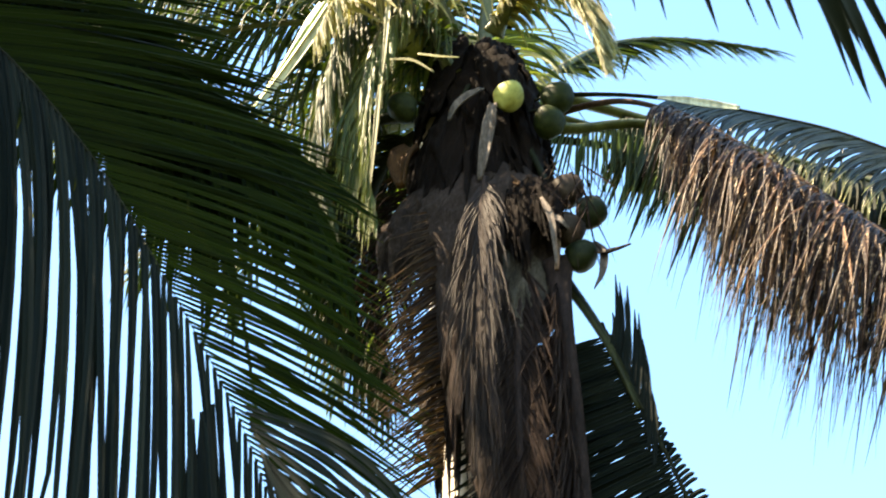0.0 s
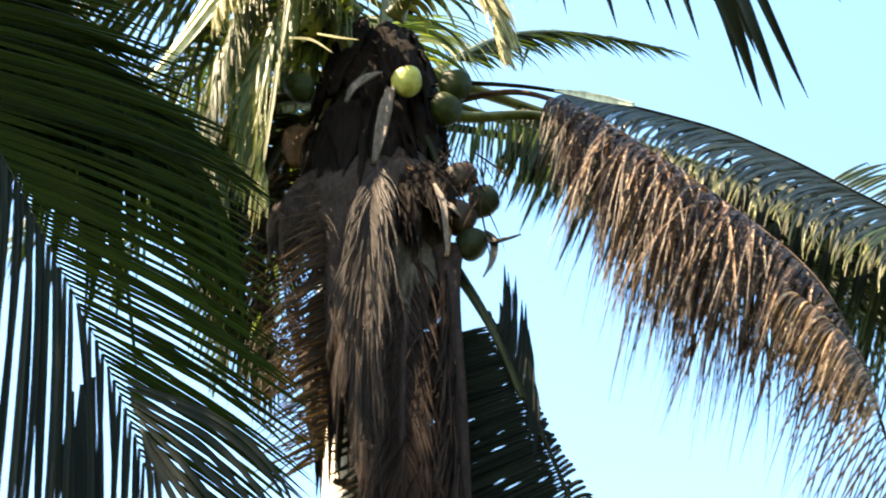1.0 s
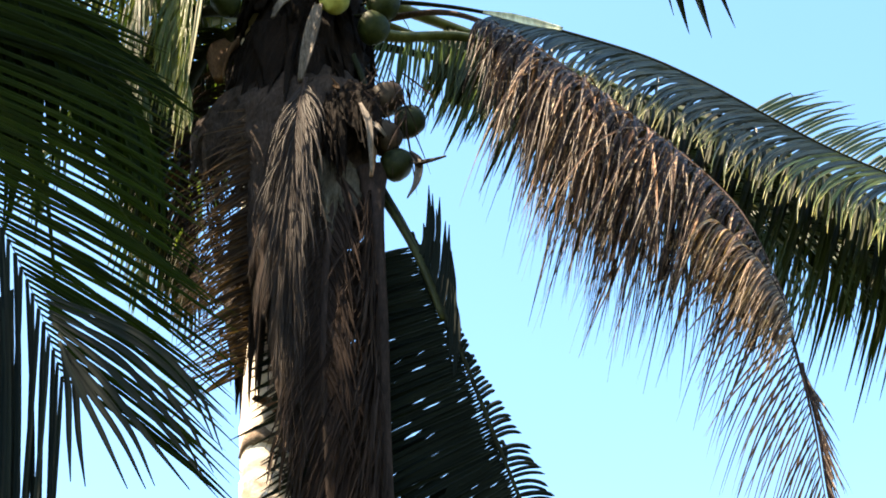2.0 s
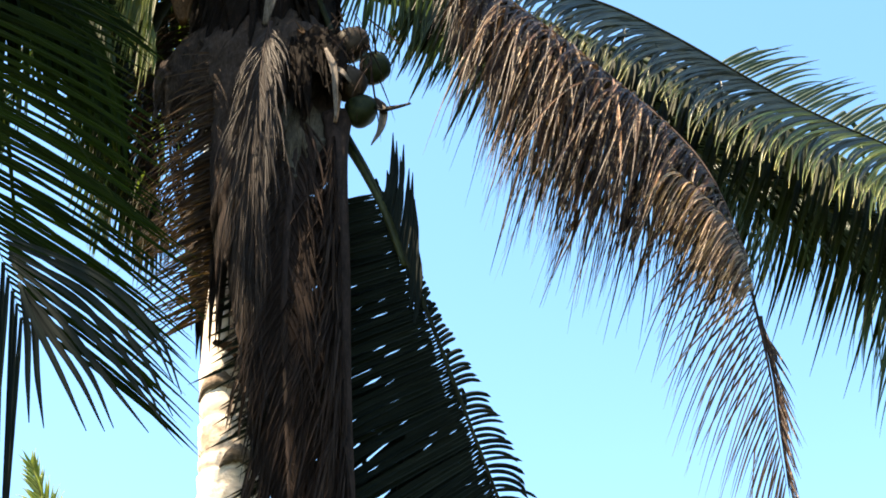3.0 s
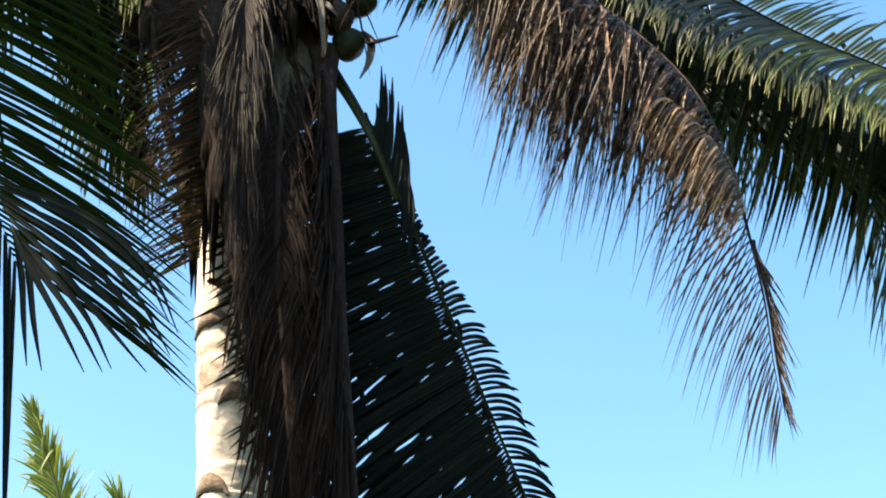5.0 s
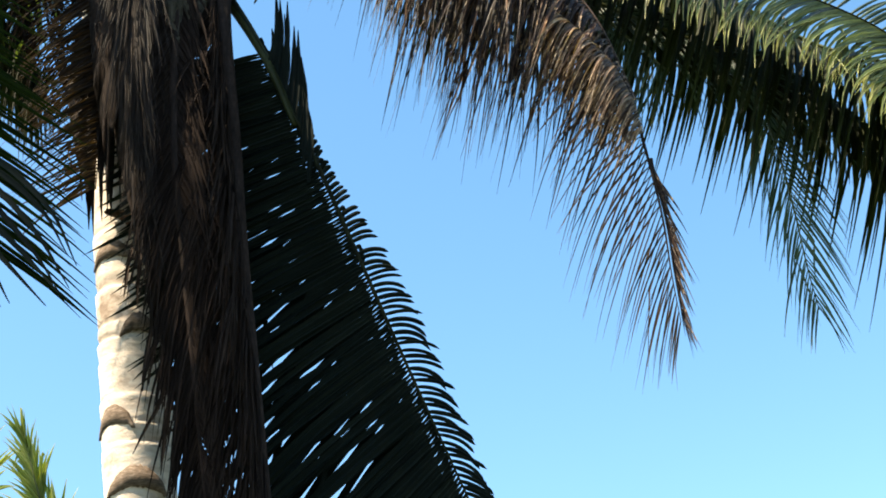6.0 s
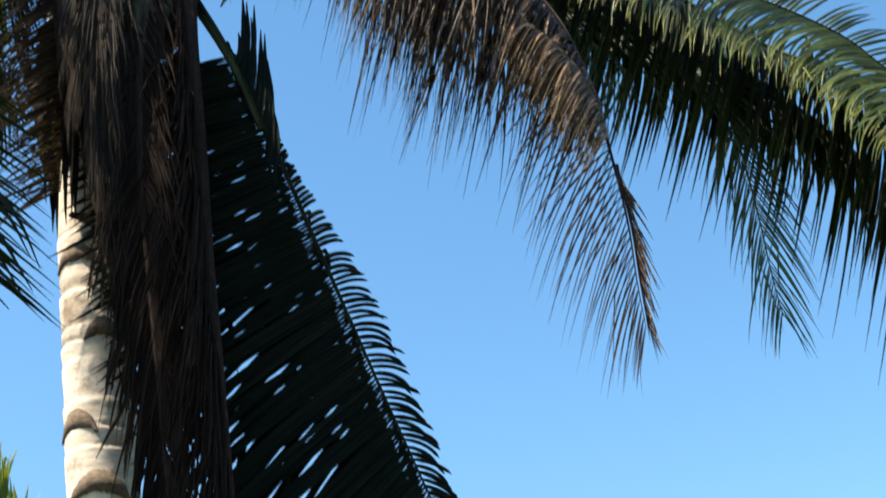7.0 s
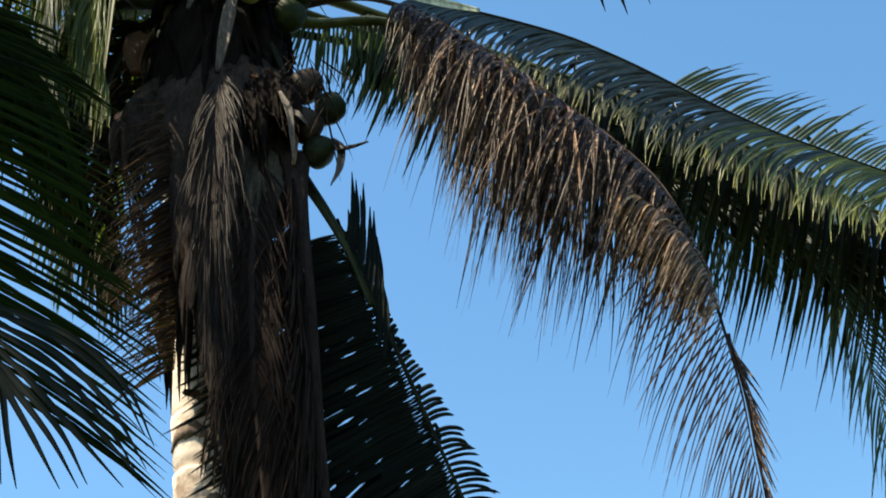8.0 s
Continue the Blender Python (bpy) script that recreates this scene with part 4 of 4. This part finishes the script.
for mid, low, wide, seed in (((-1.74, 6.42, 7.95), (-1.66, 6.30, 6.15), 0.50, 51), ((-2.0, 6.5, 7.95), (-2.04, 6.5, 7.35), 0.5, 52), ((-1.5, 6.48, 7.75), (-1.42, 6.42, 6.65), 0.48, 53), ((-1.62, 6.4, 7.0), (-1.5, 6.3, 5.3), 0.42, 54), ((-1.9, 6.5, 7.0), (-1.87, 6.5, 5.95), 0.34, 55)):
    sheet(palm, "fibre_mat", mid, low, (wide, (0, -1, 0)), M_MAT, "matted brown hanging fibre", seed=seed, ragged=0.16, bulge=0.12)
strap(palm, "spathe", [(-1.33, 6.32, 7.56), (-1.22, 6.28, 7.42), (-1.2, 6.28, 7.2), (-1.22, 6.3, 7.0)], (0.04, 0.06, 0.03, 0.02), M_STEM_DEAD, "brown split woody spathe")
rng = np.random.default_rng(5)
a = rng.uniform(0, 6.283, 520)
r = rng.uniform(0.2, 0.46, 520)
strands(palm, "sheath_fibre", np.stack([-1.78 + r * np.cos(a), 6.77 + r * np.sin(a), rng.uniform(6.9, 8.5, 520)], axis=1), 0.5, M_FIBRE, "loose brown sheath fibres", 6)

rng = np.random.default_rng(15)
strands(palm, "dry_flower_strand", np.stack([rng.uniform(-1.34, -1.02, 70), rng.uniform(6.22, 6.42, 70), rng.uniform(7.35, 7.85, 70)], axis=1), 0.4, M_WITHERED, "dry brown flower strands over the nuts", 16, width=0.012, sway=0.8)
BUNCH_A, BUNCH_B = (-1.3, 6.5, 7.85), (-1.75, 6.45, 8.75)
for at, size, mat, src, text in (
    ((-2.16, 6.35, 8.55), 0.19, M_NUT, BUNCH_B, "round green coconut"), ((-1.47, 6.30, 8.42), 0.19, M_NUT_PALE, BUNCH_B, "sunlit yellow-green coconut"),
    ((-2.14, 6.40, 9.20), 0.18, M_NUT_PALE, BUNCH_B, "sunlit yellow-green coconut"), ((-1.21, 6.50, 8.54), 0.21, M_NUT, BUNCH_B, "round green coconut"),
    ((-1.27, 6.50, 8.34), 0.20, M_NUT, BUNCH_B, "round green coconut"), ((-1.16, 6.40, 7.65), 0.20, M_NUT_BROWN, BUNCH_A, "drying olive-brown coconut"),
    ((-1.04, 6.45, 7.50), 0.185, M_NUT_OLIVE, BUNCH_A, "shaded olive-green coconut"), ((-1.16, 6.35, 7.31), 0.20, M_NUT_BROWN, BUNCH_A, "drying olive-brown coconut"),
    ((-1.10, 6.40, 7.15), 0.185, M_NUT_OLIVE, BUNCH_A, "shaded olive-green coconut"), ((-1.30, 6.47, 7.60), 0.20, M_NUT_BROWN, BUNCH_A, "drying olive-brown coconut")):
    coconut(palm, at, size, mat, text, src, (0.25 * math.sin(at[2] * 9), 0.3 * math.cos(at[2] * 7)), int(at[2] * 100))
line, _ = spline([(-1.27, 6.62, 7.26), (-1.19, 6.56, 7.06), (-1.09, 6.52, 6.83), (-0.99, 6.5, 6.58), (-0.92, 6.49, 6.36), (-0.86, 6.49, 6.15)], 20)
v, f = tube(line, np.linspace(0.05, 0.02, 20), 10, 0.7)
part("petiole", v, f, M_PETIOLE, palm, "thick olive-green frond stalk", at=line[0])
for name, way in (("bunch_stem", [(-1.78, 6.7, 8.75), (-1.5, 6.55, 8.4), BUNCH_A, (-1.25, 6.45, 7.5)]), ("bunch_stem", [(-1.78, 6.7, 8.9), BUNCH_B, (-1.8, 6.35, 8.5)])):
    line, _ = spline(way, 20)
    v, f = tube(line, np.linspace(0.03, 0.014, 20), 8)
    part(name, v, f, M_STEM_SHADE, palm, "shaded green fruit bunch stem", at=line[0])
for way in (
    [(-1.51, 6.34, 5.3), (-1.53, 6.34, 5.19), (-1.57, 6.34, 4.93), (-1.6, 6.34, 4.68)],
    [(-1.48, 6.33, 5.17), (-1.51, 6.33, 5.05), (-1.55, 6.33, 4.86), (-1.57, 6.33, 4.7)],
    [(-1.65, 6.32, 5.43), (-1.67, 6.32, 5.35), (-1.68, 6.32, 5.25), (-1.69, 6.32, 5.17)],
    [(-1.62, 6.34, 5.46), (-1.62, 6.34, 5.34), (-1.63, 6.34, 5.22), (-1.63, 6.34, 5.12)],
    [(-1.49, 6.33, 4.75), (-1.52, 6.33, 4.6), (-1.59, 6.33, 4.47), (-1.64, 6.33, 4.37)],
    [(-1.52, 6.32, 5.14), (-1.55, 6.32, 5.01), (-1.58, 6.32, 4.86), (-1.6, 6.32, 4.71)],
    [(-1.49, 6.34, 4.92), (-1.51, 6.34, 4.79), (-1.53, 6.34, 4.67), (-1.54, 6.34, 4.56)],
    [(-1.47, 6.33, 5.01), (-1.49, 6.33, 4.85), (-1.51, 6.33, 4.71), (-1.51, 6.33, 4.6)],
    [(-1.47, 6.32, 4.59), (-1.49, 6.32, 4.45), (-1.5, 6.32, 4.35), (-1.51, 6.32, 4.25)]):
    strap(palm, "withered_leaflet", way, (0.012, 0.02, 0.016, 0.003), M_RUST, "dry brown leaflet hanging over the trunk", face=(0, -1, 0), thick=0.003, cup=0.3)
strap(palm, "spathe", [(-1.56, 6.28, 8.37), (-1.58, 6.26, 8.15), (-1.61, 6.27, 7.96), (-1.65, 6.3, 7.77)], (0.05, 0.085, 0.075, 0.03), M_SPATHE, "pale grey woody spathe strap")
strap(palm, "spathe", [(-1.64, 6.32, 8.56), (-1.71, 6.25, 8.43), (-1.78, 6.22, 8.33), (-1.82, 6.22, 8.23)], (0.03, 0.075, 0.06, 0.02), M_SPATHE, "pale curled woody spathe")
for way in (
    [(-0.97, 6.5, 6.47), (-0.93, 6.47, 6.76), (-0.93, 6.48, 7.05)],
    [(-0.95, 6.5, 6.42), (-0.91, 6.47, 6.71), (-0.91, 6.48, 6.99)],
    [(-0.93, 6.5, 6.38), (-0.88, 6.47, 6.67), (-0.87, 6.48, 6.96)],
    [(-0.91, 6.5, 6.32), (-0.88, 6.47, 6.6), (-0.89, 6.48, 6.88)],
    [(-0.89, 6.5, 6.25), (-0.85, 6.47, 6.52), (-0.84, 6.48, 6.79)],
    [(-0.87, 6.5, 6.18), (-0.83, 6.47, 6.47), (-0.82, 6.48, 6.76)],
    [(-0.85, 6.5, 6.1), (-0.81, 6.47, 6.37), (-0.82, 6.48, 6.64)],
    [(-0.84, 6.5, 6), (-0.8, 6.47, 6.29), (-0.81, 6.48, 6.58)],
    [(-0.83, 6.5, 5.89), (-0.8, 6.47, 6.18), (-0.8, 6.48, 6.47)],
    [(-0.81, 6.5, 5.79), (-0.78, 6.47, 6.06), (-0.8, 6.48, 6.32)],
    [(-0.99, 6.5, 6.52), (-0.95, 6.47, 6.66), (-0.96, 6.48, 6.79)],
    [(-0.96, 6.5, 6.45), (-0.92, 6.47, 6.66), (-0.92, 6.48, 6.86)]):
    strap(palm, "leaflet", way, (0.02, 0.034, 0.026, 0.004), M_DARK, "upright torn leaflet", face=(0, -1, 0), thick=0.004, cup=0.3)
strap(palm, "spear_leaf", [(-2.50, 6.08, 9.55), (-2.62, 6.05, 9.2), (-2.78, 6.0, 8.75), (-2.96, 5.96, 8.36)], (0.15, 0.18, 0.12, 0.01), M_PALE, "pale sunlit half-open young leaf", thick=0.006, cup=0.25)
strap(palm, "spear_leaf", [(-2.55, 6.06, 9.5), (-2.68, 6.03, 9.15), (-2.83, 5.98, 8.73), (-2.99, 5.94, 8.34)], (0.05, 0.055, 0.04, 0.008), M_SPEAR, "yellow-green young leaf edge", thick=0.008, cup=0.25)
strap(palm, "leaflet", [(-2.07, 5.75, 8.98), (-2.08, 5.75, 8.57), (-2.09, 5.75, 8.2)], (0.021, 0.035, 0.0245, 0.006), M_SHAG, "pale sunlit leaflet", face=(0, -1, 0.2), thick=0.004, cup=0.25)
strap(palm, "leaflet", [(-2.1, 5.75, 8.13), (-2.11, 5.75, 7.72), (-2.12, 5.75, 7.33)], (0.018, 0.03, 0.021, 0.006), M_SHAG, "pale sunlit leaflet", face=(0, -1, 0.2), thick=0.004, cup=0.25)
strap(palm, "leaflet", [(-2.05, 5.75, 8.33), (-1.91, 5.75, 8.28), (-1.78, 5.75, 8.15)], (0.0132, 0.022, 0.0154, 0.006), M_SHAG, "pale sunlit leaflet", face=(0, -1, 0.2), thick=0.004, cup=0.25)
strap(palm, "leaflet", [(-1.88, 5.75, 8.33), (-1.75, 5.75, 8.27), (-1.63, 5.75, 8.23)], (0.012, 0.02, 0.014, 0.006), M_SHAG, "pale sunlit leaflet", face=(0, -1, 0.2), thick=0.004, cup=0.25)
for way, wide, text in (([(-2.14, 6.5, 8.35), (-2.17, 6.42, 8.21), (-2.18, 6.38, 8.07), (-2.16, 6.36, 7.92)], (0.09, 0.13, 0.12, 0.05), "orange-brown split frond stub"),
                        ([(-1.60, 6.44, 7.86), (-1.5, 6.36, 7.80), (-1.42, 6.32, 7.70)], (0.03, 0.05, 0.02), "orange-brown split frond stub"),
                        ([(-1.84, 6.5, 5.78), (-1.73, 6.48, 5.71), (-1.66, 6.46, 5.6)], (0.02, 0.06, 0.015), "tan curled leaf base on the trunk")):
    strap(palm, "frond_stub", way, wide, M_STUB, text, thick=0.35 * max(wide), cup=0.35)
for at, low, wide, mat, seed in (((-1.47, 6.40, 7.3), (-1.38, 6.30, 6.62), 0.34, M_GREY, 71), ((-2.12, 6.45, 7.75), (-2.2, 6.42, 7.2), 0.3, M_MAT, 72)):
    sheet(palm, "fibre_mat", at, low, (wide, (0.3, -1, 0)), mat, "grey weathered fibre mat", seed=seed, ragged=0.1, bulge=0.1)
# pale material stands in for strong sun on this leaflet
strap(palm, "leaflet", [(-0.63, 6.85, 8.75), (-0.48, 6.85, 8.68), (-0.32, 6.85, 8.6), (-0.14, 6.85, 8.52)], (0.02, 0.06, 0.065, 0.03), M_PALE, "pale sunlit folded leaflet", face=(0, -1, 0), thick=0.005, cup=0.2)
strap(palm, "bract", [(-1.04, 6.42, 7.25), (-0.98, 6.36, 7.12), (-0.90, 6.32, 7.09), (-0.81, 6.3, 7.10)], (0.03, 0.05, 0.035, 0.003), M_HORN, "black pointed dry bract")
strap(palm, "bract", [(-1.03, 6.42, 7.25), (-0.97, 6.37, 7.12), (-0.98, 6.36, 6.98), (-1.03, 6.35, 6.87)], (0.03, 0.05, 0.04, 0.003), M_SPATHE, "grey pointed dry bract")

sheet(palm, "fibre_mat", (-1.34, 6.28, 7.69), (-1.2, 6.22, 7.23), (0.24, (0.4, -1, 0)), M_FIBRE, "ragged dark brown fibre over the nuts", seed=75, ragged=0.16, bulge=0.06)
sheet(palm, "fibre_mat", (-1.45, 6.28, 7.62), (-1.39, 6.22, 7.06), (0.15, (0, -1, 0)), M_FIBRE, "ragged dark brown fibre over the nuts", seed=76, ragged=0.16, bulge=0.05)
strap(palm, "bract", [(-1.26, 6.14, 7.4), (-1.2, 6.1, 7.2), (-1.19, 6.12, 7.04), (-1.19, 6.15, 6.9)], (0.015, 0.04, 0.03, 0.01), M_SPATHE, "pale split woody bract over the nuts", thick=0.012, cup=0.3)
strap(palm, "bract", [(-1.21, 6.12, 7.24), (-1.15, 6.1, 7.17), (-1.11, 6.12, 7.12)], (0.02, 0.032, 0.01), M_SPATHE, "pale split woody bract over the nuts", thick=0.01, cup=0.3)

# ---------------------------------------------------------------- the neighbouring palm, whose fronds reach in
near = thing("coconut_palm", (-6.1, 3.4, 0), "neighbouring coconut palm with dark shaded fronds", "palm tree")
trunk(near, (-6.1, 3.4, 0.0), 8.8, 0.17, seed=8)
LONG = "dark drooping palm frond with long leaflets"
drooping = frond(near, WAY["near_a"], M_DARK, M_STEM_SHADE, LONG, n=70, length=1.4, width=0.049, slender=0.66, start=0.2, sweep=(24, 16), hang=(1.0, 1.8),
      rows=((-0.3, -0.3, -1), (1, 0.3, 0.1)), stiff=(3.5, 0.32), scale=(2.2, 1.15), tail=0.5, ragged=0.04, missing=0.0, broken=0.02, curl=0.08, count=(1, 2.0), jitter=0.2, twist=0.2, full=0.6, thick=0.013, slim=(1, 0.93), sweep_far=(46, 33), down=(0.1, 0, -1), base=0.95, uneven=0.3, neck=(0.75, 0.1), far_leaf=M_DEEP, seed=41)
for i in range(3):
    strap(drooping, "leaflet", [(x + 0.03 * (i - 1.8), y + 0.015 * (i % 3), z - 0.04 * abs(i - 2)) for x, y, z in [(-2.25, 4.45, 5.05), (-2.22, 4.45, 4.82), (-2.19, 4.45, 4.62), (-2.1, 4.45, 4.22), (-2.05, 4.45, 3.89)]], (0.02, 0.05, 0.055, 0.05, 0.006), M_DARK, "dark leaflet stuck in a hanging clump", face=(0, -1, 0), thick=0.004, cup=0.2)
for way in (
    [(-1.99, 4.42, 4.75), (-1.93, 4.42, 4.62), (-1.78, 4.42, 4.35), (-1.66, 4.42, 4.12)],
    [(-1.99, 4.43, 4.75), (-1.9, 4.43, 4.6), (-1.72, 4.43, 4.34), (-1.6, 4.43, 4.12)],
    [(-1.98, 4.43, 4.73), (-1.85, 4.43, 4.57), (-1.68, 4.43, 4.35), (-1.57, 4.43, 4.13)],
    [(-2.01, 4.44, 4.8), (-1.83, 4.44, 4.6), (-1.59, 4.44, 4.29), (-1.45, 4.44, 4.11)],
    [(-2.04, 4.44, 4.85), (-1.79, 4.44, 4.62), (-1.55, 4.44, 4.34), (-1.39, 4.44, 4.13)],
    [(-2.06, 4.45, 4.89), (-1.75, 4.45, 4.65), (-1.51, 4.45, 4.34), (-1.41, 4.45, 4.16)],
    [(-2.07, 4.46, 4.92), (-1.74, 4.46, 4.7), (-1.52, 4.46, 4.44), (-1.38, 4.46, 4.18)],
    [(-2.09, 4.46, 4.97), (-1.74, 4.46, 4.76), (-1.5, 4.46, 4.52), (-1.39, 4.46, 4.31)],
    [(-2.11, 4.47, 5.01), (-1.71, 4.47, 4.78), (-1.47, 4.47, 4.52), (-1.36, 4.47, 4.27)],
    [(-1.99, 4.47, 4.74), (-1.93, 4.47, 4.61), (-1.88, 4.47, 4.37), (-1.83, 4.47, 4.17)],
    [(-2, 4.48, 4.75), (-1.95, 4.48, 4.57), (-1.92, 4.48, 4.38), (-1.89, 4.48, 4.2)]):
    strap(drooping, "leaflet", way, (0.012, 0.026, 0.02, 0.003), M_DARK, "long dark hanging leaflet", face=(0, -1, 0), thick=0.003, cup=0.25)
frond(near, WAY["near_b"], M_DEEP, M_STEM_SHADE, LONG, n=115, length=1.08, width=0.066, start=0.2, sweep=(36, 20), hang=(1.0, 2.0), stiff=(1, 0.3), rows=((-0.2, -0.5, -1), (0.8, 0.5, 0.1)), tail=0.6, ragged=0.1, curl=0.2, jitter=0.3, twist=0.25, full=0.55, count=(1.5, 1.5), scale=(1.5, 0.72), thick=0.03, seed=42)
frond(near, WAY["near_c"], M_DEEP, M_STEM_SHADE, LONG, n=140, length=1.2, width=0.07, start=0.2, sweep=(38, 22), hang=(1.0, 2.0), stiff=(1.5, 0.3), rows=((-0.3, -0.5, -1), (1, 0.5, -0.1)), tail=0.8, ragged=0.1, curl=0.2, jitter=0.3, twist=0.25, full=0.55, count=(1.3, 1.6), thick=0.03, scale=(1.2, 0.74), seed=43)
# unseen fronds, added out of view to cast shade on those reaching in
for i, (turn, rise, reach) in enumerate(((20, 2.9, 3.0), (0, 1.6, 3.4), (15, 2.2, 3.2), (-15, 1.9, 3.2), (-40, 2.2, 3.2), (5, 2.8, 2.6), (-25, 2.2, 3.4), (-70, 1.8, 3.8), (-115, 2.3, 3.6), (-160, 1.7, 3.8), (155, 2.4, 3.4), (110, 2.0, 3.6))):
    c, q = math.cos(radians(turn)), math.sin(radians(turn))
    frond(near, [(-6.05 + c * r, 3.5 + q * r, 8.85 + h) for r, h in ((0.05, 0), (0.16 * reach, 0.6 * rise), (0.45 * reach, rise), (0.8 * reach, 0.85 * rise), (1.05 * reach, 0.35 * rise))],
          M_GREEN, M_STEM, GREEN, n=120, length=1.05, width=0.05, start=0.06, hang=(2.5, 5), seed=120 + i, single=False)

# ---------------------------------------------------------------- a far palm
CROWN = WAY["plume"][0]
far = thing("coconut_palm", (CROWN[0], CROWN[1], 0), "distant coconut palm with sunlit yellow-green fronds", "palm tree")
trunk(far, (CROWN[0], CROWN[1], 0.0), CROWN[2] + 0.1, 0.16, seed=9)
YOUNG = "sunlit yellow-green palm frond"
frond(far, WAY["plume"], M_FAR, M_STEM, YOUNG, n=80, length=0.8, width=0.085, start=0.1, sweep=(48, 15), hang=(0.3, 0.8), rows=((-1, -0.2, 0), (1, -0.2, 0)), thick=0.05, seed=60)
frond(far, WAY["plume_low"], M_FAR, M_STEM, YOUNG, n=80, length=0.85, width=0.085, start=0.12, sweep=(44, 12), hang=(0.2, 0.6), rows=((-1, -0.3, 0.2), (1, -0.3, 0.2)), tail=0.6, thick=0.05, seed=61)
for i, turn in enumerate((150, 185, 215, 250, 95, 120, 300)):
    c, q = math.cos(radians(turn)), math.sin(radians(turn))
    frond(far, [(CROWN[0] + c * r, CROWN[1] + q * r, CROWN[2] + h) for r, h in ((0.05, 0), (0.5, 0.6), (1.4, 0.9), (2.4, 0.5), (3.1, -0.4))], M_FAR, M_STEM, YOUNG, n=60, length=0.75, width=0.05, start=0.15, hang=(2, 4), seed=62 + i, single=False)
